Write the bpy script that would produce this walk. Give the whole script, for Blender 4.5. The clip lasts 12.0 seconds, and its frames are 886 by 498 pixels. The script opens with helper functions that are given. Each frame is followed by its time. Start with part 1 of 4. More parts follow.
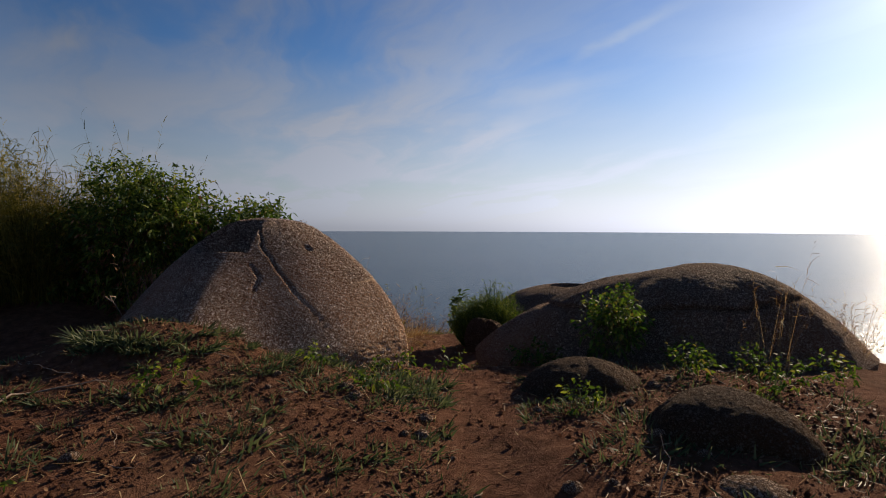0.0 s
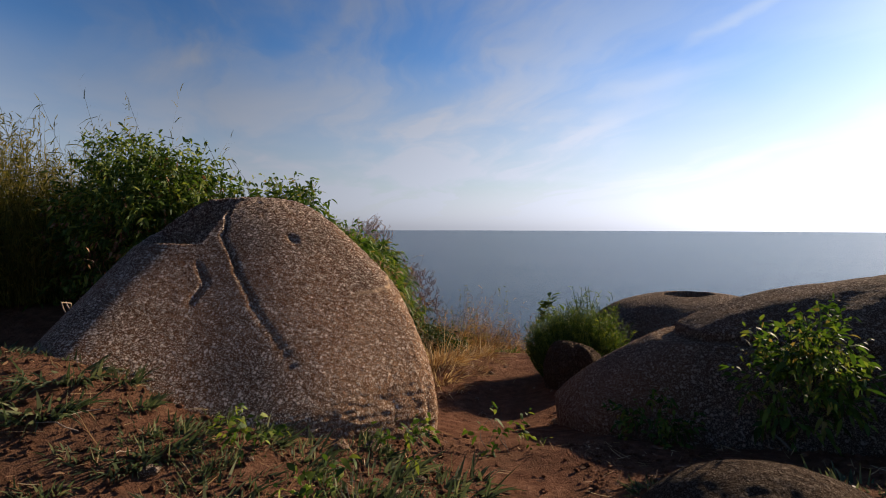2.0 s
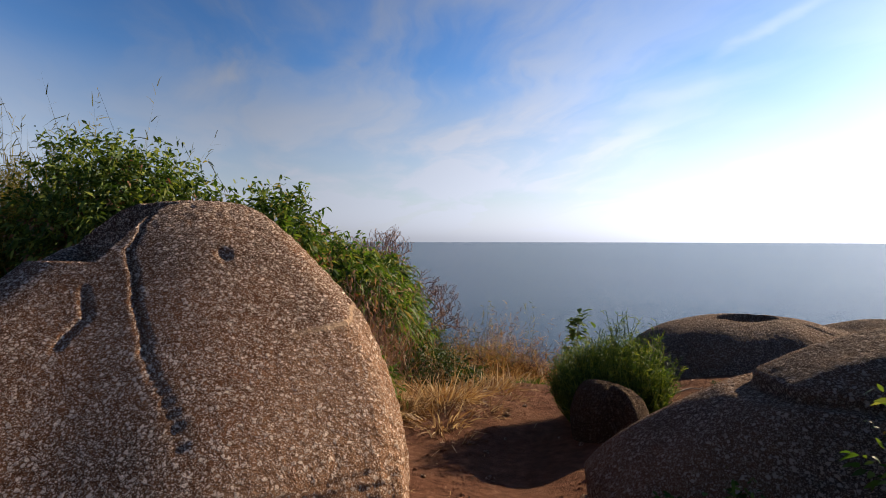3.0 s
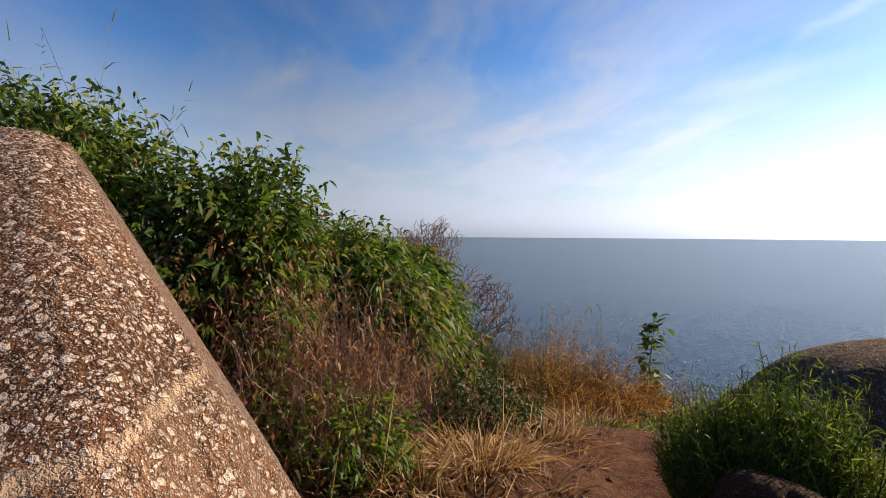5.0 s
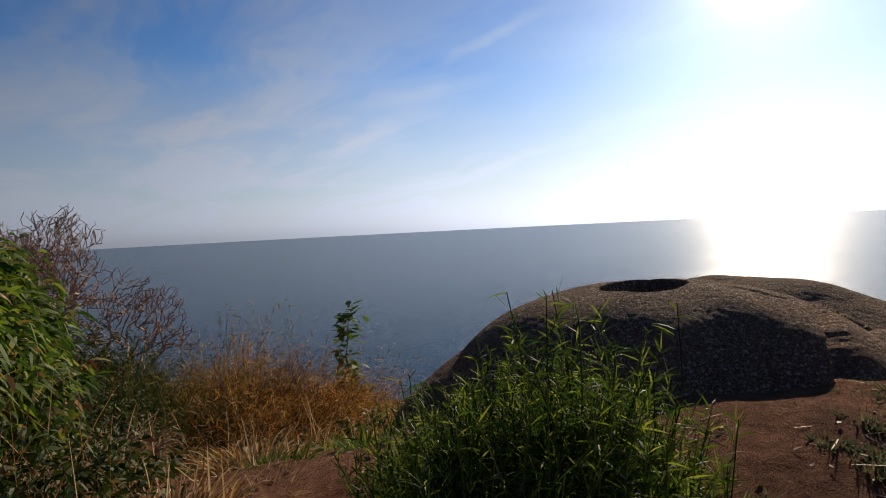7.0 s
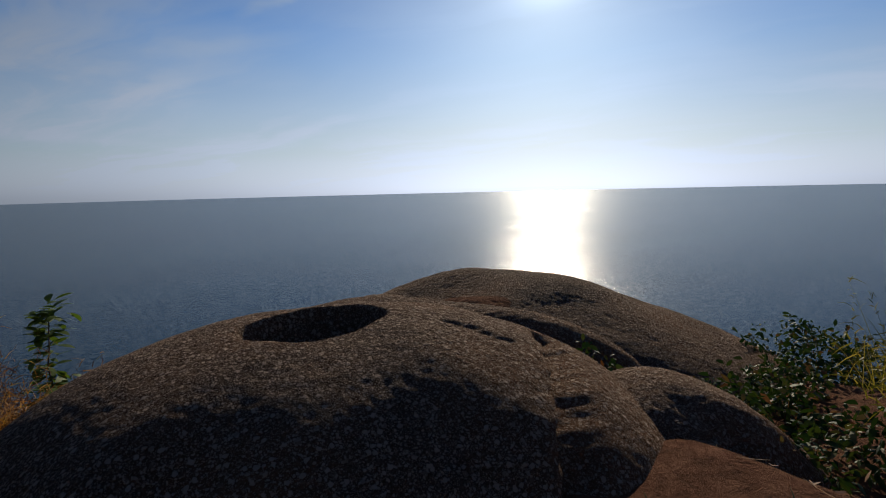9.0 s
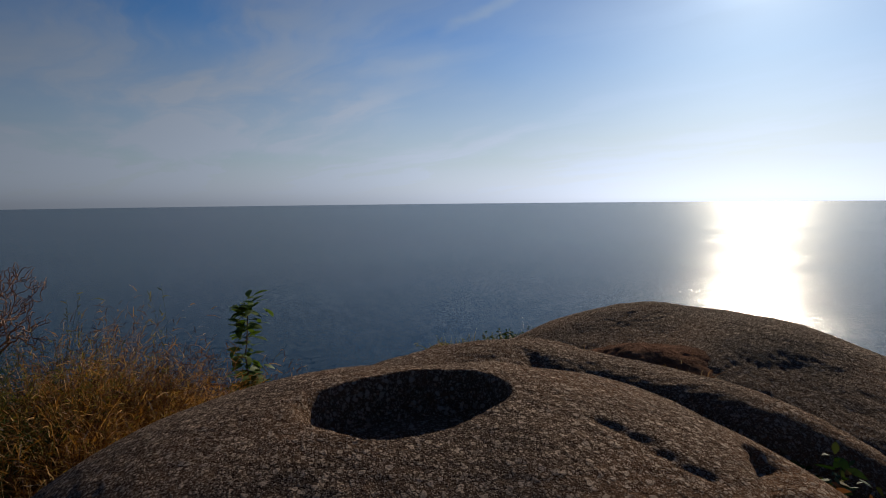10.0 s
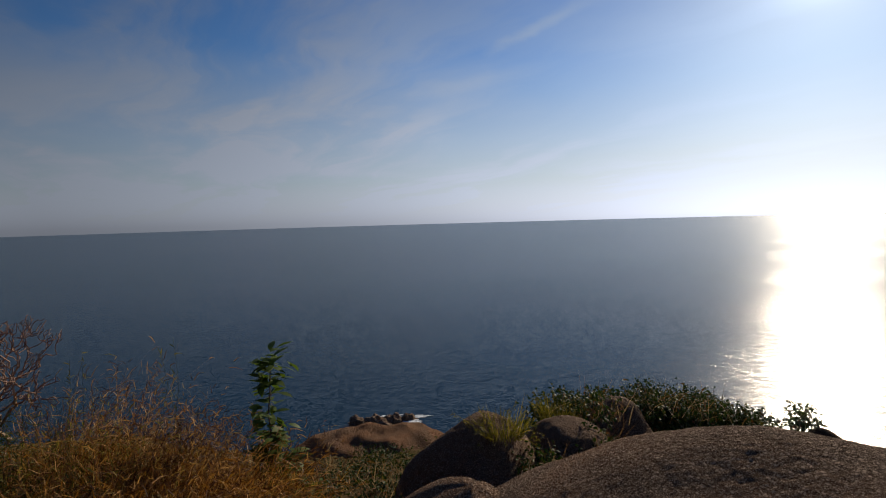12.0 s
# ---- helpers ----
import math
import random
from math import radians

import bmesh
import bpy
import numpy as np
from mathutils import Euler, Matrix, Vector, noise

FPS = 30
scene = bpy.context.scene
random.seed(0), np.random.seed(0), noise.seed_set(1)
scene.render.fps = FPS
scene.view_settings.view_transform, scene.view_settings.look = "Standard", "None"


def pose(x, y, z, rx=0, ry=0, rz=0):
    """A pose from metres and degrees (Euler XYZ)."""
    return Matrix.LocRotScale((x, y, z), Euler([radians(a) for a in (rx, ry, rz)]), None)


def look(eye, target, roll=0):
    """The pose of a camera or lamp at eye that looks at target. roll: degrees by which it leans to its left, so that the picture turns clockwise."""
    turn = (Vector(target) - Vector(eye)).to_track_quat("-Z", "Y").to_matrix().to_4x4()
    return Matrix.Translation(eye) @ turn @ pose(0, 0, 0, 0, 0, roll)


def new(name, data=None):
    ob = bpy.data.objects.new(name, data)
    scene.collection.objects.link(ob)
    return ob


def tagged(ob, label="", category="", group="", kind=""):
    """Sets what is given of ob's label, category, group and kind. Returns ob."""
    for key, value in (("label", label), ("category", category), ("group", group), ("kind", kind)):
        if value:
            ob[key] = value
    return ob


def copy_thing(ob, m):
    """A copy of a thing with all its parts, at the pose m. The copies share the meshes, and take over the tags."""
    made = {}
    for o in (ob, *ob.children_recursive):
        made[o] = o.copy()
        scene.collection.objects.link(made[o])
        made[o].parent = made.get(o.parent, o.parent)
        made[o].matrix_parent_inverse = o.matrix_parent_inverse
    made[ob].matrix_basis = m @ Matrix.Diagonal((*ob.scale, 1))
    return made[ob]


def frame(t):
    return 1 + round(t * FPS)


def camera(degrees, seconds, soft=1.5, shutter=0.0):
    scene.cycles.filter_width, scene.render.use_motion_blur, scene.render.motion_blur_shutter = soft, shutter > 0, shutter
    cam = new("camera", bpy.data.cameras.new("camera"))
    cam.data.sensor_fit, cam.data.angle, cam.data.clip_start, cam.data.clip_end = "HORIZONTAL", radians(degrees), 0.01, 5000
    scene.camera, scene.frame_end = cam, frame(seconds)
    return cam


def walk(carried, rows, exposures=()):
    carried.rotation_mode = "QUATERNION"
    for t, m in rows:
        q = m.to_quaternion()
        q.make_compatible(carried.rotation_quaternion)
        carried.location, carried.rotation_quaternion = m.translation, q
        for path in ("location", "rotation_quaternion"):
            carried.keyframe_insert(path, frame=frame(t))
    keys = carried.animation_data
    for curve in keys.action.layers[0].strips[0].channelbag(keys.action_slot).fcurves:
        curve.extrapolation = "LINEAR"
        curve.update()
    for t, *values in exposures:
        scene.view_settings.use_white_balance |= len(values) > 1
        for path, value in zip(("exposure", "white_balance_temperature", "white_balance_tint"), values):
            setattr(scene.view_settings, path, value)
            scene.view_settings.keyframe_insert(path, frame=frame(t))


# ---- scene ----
cam = camera(78.2, 12.0, soft=1.0)
PATH = [  # seconds, x, y, z, yaw, pitch, roll
    (0, 0, 0, 1.5, -0, -2.32, -0.2),
    (0.5, 0.113, 0.583, 1.467, 1.1, -2.62, 0),
    (1, 0.185, 1.173, 1.419, 3.97, -1.29, -0.6),
    (1.5, 0.239, 1.848, 1.399, 6.83, -0.31, -1.3),
    (2, 0.287, 2.46, 1.345, 9.89, -2.44, -0.1),
    (2.5, 0.283, 3.104, 1.359, 11.33, -2.03, -0.6),
    (3, 0.337, 3.673, 1.338, 12.94, -1.2, 0),
    (5, -0.035, 5.802, 1.241, 18.92, -1.73, -0.3),
    (5.5, -0.036, 6.258, 1.16, 17.48, -2.44, -0.35),
    (6, -0.091, 6.789, 1.046, 12.31, -3.27, -0.8),
    (6.5, -0.094, 7.26, 0.911, 1.28, -2.53, 0.6),
    (7, 0.12, 7.822, 0.813, -12.5, -2.38, 2.9),
    (7.5, 0.507, 8.398, 0.758, -28.59, -1.85, 4),
    (7.7, 0.69, 8.56, 0.765, -35.3, -1.6, 4),
    (9.3, 2.04, 9.36, 0.945, -29.8, -7.1, 0.2),
    (9.5, 2.183, 9.486, 0.961, -23.54, -6.52, 0),
    (10, 2.409, 9.983, 0.96, -13.28, -5.22, 0.6),
    (10.5, 2.655, 10.533, 1.08, -9.73, -3.75, 1),
    (11, 2.769, 10.92, 1.236, -4.76, -3.81, 0.9),
    (11.5, 2.773, 11.289, 1.383, -4.42, -3.57, 0.3),
    (12, 2.959, 11.525, 1.428, -8.12, -3.15, 1.6),
]
EXPOSURES = [(0.0, 0.2, 6500, 10), (1.0, 0.44, 6500, 10), (1.5, 0.57, 6500, 10), (2.0, 0.62, 6500, 10), (2.5, 0.88, 6500, 10), (5.0, 0.97, 6300, 10), (6.0, 0.8, 6350, 10), (6.5, 0.64, 6400, 10), (7.0, 0.27, 6300, 9), (7.5, -0.02, 6200, 8), (9.5, -0.33, 6000, 5), (12.0, -0.22, 6250, 8)]
walk(cam, [(t, pose(x, y, z, 90 + pitch, roll, yaw)) for t, x, y, z, yaw, pitch, roll in PATH], EXPOSURES)

# ---- light ----
SUN_AZ, SUN_EL = radians(43.5), radians(23.0)   # clockwise from +y, above the horizon
SEA = -40.0
to_sun = Vector((math.sin(SUN_AZ) * math.cos(SUN_EL), math.cos(SUN_AZ) * math.cos(SUN_EL), math.sin(SUN_EL)))
sun = new("sun", bpy.data.lights.new("sun", "SUN"))
sun.data.energy, sun.data.angle, sun.data.color = 5.0, radians(0.6), (1.0, 0.82, 0.6)
sun.matrix_world = look(to_sun * 100, (0, 0, 0))

world = bpy.data.worlds.new("world")
scene.world = world
world.use_nodes = True


class Nodes:
    """Short hand for wiring a node tree."""

    def __init__(self, tree):
        self.tree = tree
        tree.nodes.clear()

    def add(self, kind, props=(), **inputs):
        node = self.tree.nodes.new(kind)
        for key, value in dict(props).items():
            setattr(node, key, value)
        for key, value in inputs.items():
            self.put(node, key, value)
        return node

    def put(self, node, key, value):
        if key.startswith("i") and key[1:].isdigit():
            socket = node.inputs[int(key[1:])]
        else:
            socket = node.inputs[key.replace("_", " ")]
        if isinstance(value, bpy.types.NodeSocket):
            self.tree.links.new(value, socket)
        else:
            socket.default_value = value

    def math(self, op, a, b=0.0, clamp=False):
        return self.add("ShaderNodeMath", {"operation": op, "use_clamp": clamp}, i0=a, i1=b).outputs[0]

    def mix(self, fac, a, b, blend="MIX"):
        return self.add("ShaderNodeMix", {"data_type": "RGBA", "blend_type": blend}, i0=fac, i6=a, i7=b).outputs[2]

    def ramp(self, fac, stops, interpolation="LINEAR"):
        node = self.add("ShaderNodeValToRGB", (), Fac=fac)
        ramp = node.color_ramp
        ramp.interpolation = interpolation
        while len(ramp.elements) < len(stops):
            ramp.elements.new(0.5)
        for element, (at, colour) in zip(ramp.elements, stops):
            element.position = at
            element.color = (*colour, 1.0) if isinstance(colour, tuple) else (colour, colour, colour, 1.0)
        return node.outputs["Color"]

    def noise(self, vector, scale, detail=4.0, rough=0.55, distortion=0.0):
        return self.add("ShaderNodeTexNoise", (), Vector=vector, Scale=scale, Detail=detail, Roughness=rough, Distortion=distortion).outputs[0]


def build_world():
    n = Nodes(world.node_tree)
    sky = n.add("ShaderNodeTexSky", {"sky_type": "NISHITA", "sun_disc": False, "sun_elevation": SUN_EL, "sun_rotation": SUN_AZ,
                                     "altitude": 0.0, "air_density": 1.0, "dust_density": 0.4, "ozone_density": 2.5})
    where = n.add("ShaderNodeTexCoord").outputs["Generated"]
    # thin cirrus: noise on a flat sheet above the viewer, drawn out along the wind
    split = n.add("ShaderNodeSeparateXYZ", (), Vector=where)
    up = n.math("ADD", n.math("MAXIMUM", split.outputs[2], 0.0), 0.12)
    flat = n.add("ShaderNodeCombineXYZ", (), X=n.math("DIVIDE", split.outputs[0], up), Y=n.math("DIVIDE", split.outputs[1], up), Z=0.0).outputs[0]
    warp = n.add("ShaderNodeVectorMath", {"operation": "SCALE"}, i0=n.add("ShaderNodeTexNoise", (), Vector=flat, Scale=0.8, Detail=4.0).outputs[1], Scale=0.9).outputs[0]
    bent = n.add("ShaderNodeVectorMath", {"operation": "ADD"}, i0=flat, i1=warp).outputs[0]
    along = n.add("ShaderNodeMapping", (), Vector=bent, Rotation=(0, 0, radians(-116))).outputs[0]
    drawn = n.add("ShaderNodeMapping", (), Vector=along, Scale=(0.3, 1.0, 1.0)).outputs[0]
    streak = n.noise(drawn, 1.5, 8.0, 0.56, 0.5)
    broad = n.noise(flat, 0.45, 3.0, 0.5, 0.5)
    cover = n.math("ADD", n.math("MULTIPLY", streak, 0.62), n.math("MULTIPLY", broad, 0.5))
    cloud = n.ramp(cover, [(0.49, 0.0), (0.69, 1.0)], "EASE")
    near = n.add("ShaderNodeVectorMath", {"operation": "DOT_PRODUCT"}, i0=where, i1=tuple(to_sun)).outputs[1]
    cloud = n.math("MULTIPLY", cloud, n.ramp(near, [(0.1, 0.5), (0.5, 1.0), (0.7, 1.0), (0.93, 0.45)]))
    # single wisps of cirrus: degrees clockwise from +y and above the horizon at both ends, width, strength
    for az0, el0, az1, el1, width, most in [(-13.5, 8.8, -9.0, 12.6, 0.1, 0.75), (13.0, 16.5, 25.0, 20.5, 0.07, 0.6), (-22.5, 17.0, -20.5, 20.5, 0.1, 0.45), (6.0, 12.5, 20.0, 15.0, 0.16, 0.3), (-38.0, 13.0, -31.0, 17.5, 0.16, 0.4)]:
        ends = []
        for az, el in ((az0, el0), (az1, el1)):
            high = math.sin(radians(el)) + 0.12
            ends.append(Vector((math.sin(radians(az)), math.cos(radians(az)))) * math.cos(radians(el)) / high)
        mid, arm = (ends[0] + ends[1]) / 2, (ends[1] - ends[0]) / 2
        shaken = n.add("ShaderNodeVectorMath", {"operation": "ADD"}, i0=flat,
                       i1=n.add("ShaderNodeVectorMath", {"operation": "SCALE"}, i0=n.add("ShaderNodeTexNoise", (), Vector=flat, Scale=3.0, Detail=5.0).outputs[1], Scale=0.22).outputs[0]).outputs[0]
        local = n.add("ShaderNodeMapping", {"vector_type": "TEXTURE"}, Vector=shaken, Location=(mid.x + 0.11, mid.y + 0.11, 0), Rotation=(0, 0, math.atan2(arm.y, arm.x)), Scale=(arm.length * 1.35, width, 1.0)).outputs[0]
        flatter = n.add("ShaderNodeVectorMath", {"operation": "MULTIPLY"}, i0=local, i1=(1, 1, 0)).outputs[0]
        far = n.add("ShaderNodeVectorMath", {"operation": "LENGTH"}, i0=flatter).outputs[1]
        wisp = n.math("MULTIPLY", n.ramp(far, [(0.0, 1.0), (1.0, 0.0)], "EASE"), n.math("MULTIPLY", streak, most * 1.8))
        cloud = n.math("ADD", cloud, wisp, True)
    low = n.ramp(n.math("ADD", split.outputs[2], n.math("MULTIPLY", n.math("SUBTRACT", streak, 0.5), 0.22)), [(0.0, 1.0), (0.1, 0.85), (0.18, 0.6), (0.28, 0.0)])
    haze = n.ramp(split.outputs[2], [(0.0, 1.0), (0.05, 0.85), (0.14, 0.0)])
    cloud = n.math("ADD", n.math("MULTIPLY", cloud, 0.8), n.math("MULTIPLY", low, 0.72), True)
    cloud = n.math("MAXIMUM", cloud, haze)
    # clear sky is deep blue; the veil keeps the sky's own brightness with less colour
    clear = n.add("ShaderNodeHueSaturation", (), Hue=0.512, Saturation=1.3, Value=1.0, Color=sky.outputs[0]).outputs[0]
    level = n.add("ShaderNodeRGBToBW", (), Color=sky.outputs[0]).outputs[0]
    veil = n.mix(0.1, n.mix(1.0, n.add("ShaderNodeCombineColor", (), Red=level, Green=level, Blue=level).outputs[0], (1.09, 1.16, 1.39, 1), "MULTIPLY"), sky.outputs[0])
    colour = n.mix(cloud, clear, veil)
    # bright ring of thin haze close round the sun
    # the veil thins the light low over the sea and gathers it high towards the sun
    tall = n.ramp(split.outputs[2], [(0.0, 0.79), (0.06, 0.86), (0.14, 1.0), (0.26, 1.1), (0.45, 1.0)])
    side = n.ramp(near, [(0.0, 1.1), (0.15, 0.92), (0.3, 0.84), (0.6, 1.03), (0.8, 1.2), (0.92, 1.15), (0.98, 1.1)])
    colour = n.mix(1.0, colour, n.mix(1.0, tall, side, "MULTIPLY"), "MULTIPLY")
    # clearer blue between the streaks towards the sun
    blue = n.math("MULTIPLY", n.ramp(near, [(0.7, 0.0), (0.92, 1.0)]), n.ramp(split.outputs[2], [(0.1, 0.0), (0.22, 1.0)]))
    colour = n.mix(blue, colour, n.mix(1.0, colour, (0.88, 1.0, 1.11, 1), "MULTIPLY"))
    ring = n.math("POWER", n.math("MAXIMUM", near, 0.0), 420.0)
    colour = n.mix(1.0, colour, n.mix(ring, (0, 0, 0, 1), (26, 25, 24, 1)), "ADD")
    back = n.add("ShaderNodeBackground", (), Color=colour, Strength=0.062)
    n.add("ShaderNodeOutputWorld", (), Surface=back.outputs[0])


build_world()


# ---- materials ----
def material(name):
    m = bpy.data.materials.new(name)
    m.use_nodes = True
    return m, Nodes(m.node_tree)


def finish(n, shader):
    n.add("ShaderNodeOutputMaterial", (), Surface=shader.outputs[0])


def granite(name, tint, dark, fleck, wear=0.5, vein=None, fine_grain=1.6, relief_depth=0.055):
    """Coarse porphyritic granite: pale feldspar crystals in a dark weathered ground, with lichen-grey stains on its upper parts.
    vein: (x, y, z, w) of the plane of a pale quartz vein in the rock's own space."""
    m, n = material(name)
    at = n.add("ShaderNodeTexCoord").outputs["Object"]
    bent = n.add("ShaderNodeVectorMath", {"operation": "ADD"}, i0=at,
                 i1=n.add("ShaderNodeVectorMath", {"operation": "SCALE"}, i0=n.add("ShaderNodeTexNoise", (), Vector=at, Scale=38.0, Detail=2.0).outputs[1], Scale=0.022).outputs[0]).outputs[0]

    def crystals(scale, lo, hi, some):
        grain = n.add("ShaderNodeTexVoronoi", {"feature": "F1"}, Vector=bent, Scale=scale * fine_grain, Randomness=1.0)
        shape = n.ramp(grain.outputs["Distance"], [(lo, 1.0), (hi, 0.0)])
        pick = n.ramp(n.add("ShaderNodeSeparateColor", (), Color=grain.outputs["Color"]).outputs[0], [(some, 0.0), (some + 0.12, 1.0)])
        return n.math("MULTIPLY", shape, pick)

    large, middle, fine = crystals(26.0, 0.36, 0.44, 0.66), crystals(52.0, 0.36, 0.48, 0.46), crystals(110.0, 0.34, 0.55, 0.4)
    crystal = n.math("MAXIMUM", large, n.math("MAXIMUM", n.math("MULTIPLY", middle, 0.9), n.math("MULTIPLY", fine, 0.7)))
    small = n.noise(at, 110.0, 3.0, 0.7)
    stain = n.noise(at, 1.3, 6.0, 0.62, 0.5)
    warm = n.noise(at, 0.8, 4.0, 0.55)
    ground = n.mix(n.ramp(small, [(0.36, 0.0), (0.64, 1.0)]), dark, tint)
    ground = n.mix(n.math("MULTIPLY", n.ramp(warm, [(0.4, 0.0), (0.62, 1.0)]), 0.7), ground, (tint[0] * 1.3, tint[1] * 0.98, tint[2] * 0.7, 1))
    height = n.math("DIVIDE", n.add("ShaderNodeSeparateXYZ", (), Vector=at).outputs[2], 1.6)
    grey = n.math("ADD", n.math("MULTIPLY", height, 0.35), n.math("MULTIPLY", stain, 0.75))
    lichen = n.math("MULTIPLY", n.ramp(grey, [(0.42, 0.0), (0.68, 1.0)]), wear)
    ground = n.mix(lichen, ground, (dark[0] * 0.7, dark[1] * 0.74, dark[2] * 0.8, 1))
    colour = n.mix(n.math("MULTIPLY", crystal, n.math("SUBTRACT", 1.0, n.math("MULTIPLY", lichen, 0.45))), ground, fleck)
    if vein:
        flat = n.add("ShaderNodeVectorMath", {"operation": "DOT_PRODUCT"}, i0=at, i1=vein[:3]).outputs[1]
        off = n.math("ADD", n.math("SUBTRACT", flat, vein[3]), n.math("MULTIPLY", n.math("SUBTRACT", n.noise(at, 9.0, 4.0), 0.5), 0.03))
        band = n.ramp(n.math("ABSOLUTE", off), [(0.005, 1.0), (0.014, 0.0)])
        below = n.math("MULTIPLY", n.ramp(off, [(0.0, 1.0), (0.02, 0.0)]), 0.22)
        here = n.ramp(n.math("DIVIDE", n.add("ShaderNodeSeparateXYZ", (), Vector=at).outputs[0], 2.0), [(0.64, 0.0), (0.72, 1.0)])
        band, below = n.math("MULTIPLY", band, here), n.math("MULTIPLY", below, here)
        colour = n.mix(below, colour, (0.5, 0.32, 0.19, 1))
        colour = n.mix(n.math("MULTIPLY", band, 0.92), colour, (0.68, 0.46, 0.29, 1))
    knob = n.add("ShaderNodeTexVoronoi", {"feature": "SMOOTH_F1"}, Vector=bent, Scale=21.0, Smoothness=0.6, Randomness=1.0).outputs["Distance"]
    relief = n.math("ADD", n.math("MULTIPLY", crystal, 0.9), n.math("ADD", n.math("MULTIPLY", small, 0.8), n.math("MULTIPLY", n.noise(at, 15.0, 6.0, 0.68), 2.4)))
    relief = n.math("SUBTRACT", relief, n.math("MULTIPLY", knob, 1.5))
    bump = n.add("ShaderNodeBump", (), Strength=1.0, Distance=relief_depth, Height=relief)
    finish(n, n.add("ShaderNodeBsdfPrincipled", (), Base_Color=colour, Roughness=0.95, Specular_IOR_Level=0.03, Normal=bump.outputs[0]))
    return m


def earth():
    m, n = material("red_earth")
    at = n.add("ShaderNodeTexCoord").outputs["Object"]
    big = n.noise(at, 0.8, 5.0, 0.6)
    mid = n.noise(at, 9.0, 6.0, 0.65)
    fine = n.noise(at, 120.0, 3.0, 0.7)
    colour = n.ramp(n.math("ADD", n.math("MULTIPLY", mid, 0.7), n.math("MULTIPLY", fine, 0.3)),
                    [(0.3, (0.06, 0.026, 0.016)), (0.5, (0.19, 0.087, 0.052)), (0.72, (0.35, 0.18, 0.11))])
    colour = n.mix(n.math("MULTIPLY", n.ramp(big, [(0.4, 0.0), (0.65, 1.0)]), 0.4), colour, (0.19, 0.115, 0.07, 1))
    crumb = n.noise(at, 34.0, 6.0, 0.75)
    height = n.math("ADD", n.math("MULTIPLY", mid, 2.0), n.math("ADD", n.math("MULTIPLY", fine, 0.5), n.math("MULTIPLY", crumb, 1.6)))
    bump = n.add("ShaderNodeBump", (), Strength=1.0, Distance=0.065, Height=height)
    # scrub-covered slopes away from the trodden path
    split = n.add("ShaderNodeSeparateXYZ", (), Vector=at)
    far = n.ramp(n.math("ADD", n.math("DIVIDE", split.outputs[1], 60.0), n.math("MULTIPLY", big, 0.12)), [(0.36, 0.0), (0.46, 1.0)])
    scrub = n.ramp(n.noise(at, 1.6, 6.0, 0.7), [(0.35, (0.035, 0.04, 0.014)), (0.55, (0.11, 0.085, 0.035)), (0.7, (0.2, 0.14, 0.065))])
    colour = n.mix(n.math("MULTIPLY", far, 0.85), colour, scrub)
    finish(n, n.add("ShaderNodeBsdfPrincipled", (), Base_Color=colour, Roughness=1.0, Specular_IOR_Level=0.02, Normal=bump.outputs[0]))
    return m


def foliage(name, stops, through_colour=0.45, gloss=0.18):
    """Leaf or blade: colour varies from piece to piece, and light shines through it."""
    m, n = material(name)
    pick = n.add("ShaderNodeNewGeometry").outputs["Random Per Island"]
    colour = n.ramp(pick, stops)
    at = n.add("ShaderNodeTexCoord").outputs["Object"]
    colour = n.mix(n.math("MULTIPLY", n.noise(at, 2.2, 3.0), 0.5), colour, n.add("ShaderNodeHueSaturation", (), Value=0.55, Color=colour).outputs[0])
    face = n.add("ShaderNodeBsdfPrincipled", (), Base_Color=colour, Roughness=0.6, Specular_IOR_Level=gloss)
    glow = n.add("ShaderNodeBsdfTranslucent", (), Color=n.add("ShaderNodeHueSaturation", (), Value=1.5, Saturation=1.1, Color=colour).outputs[0])
    finish(n, n.add("ShaderNodeMixShader", (), i0=through_colour, i1=face.outputs[0], i2=glow.outputs[0]))
    return m


def bark(name, a, b):
    m, n = material(name)
    at = n.add("ShaderNodeTexCoord").outputs["Object"]
    grain = n.noise(at, 40.0, 4.0, 0.7)
    colour = n.mix(grain, (*a, 1), (*b, 1))
    bump = n.add("ShaderNodeBump", (), Strength=0.6, Distance=0.01, Height=grain)
    finish(n, n.add("ShaderNodeBsdfPrincipled", (), Base_Color=colour, Roughness=0.85, Normal=bump.outputs[0]))
    return m


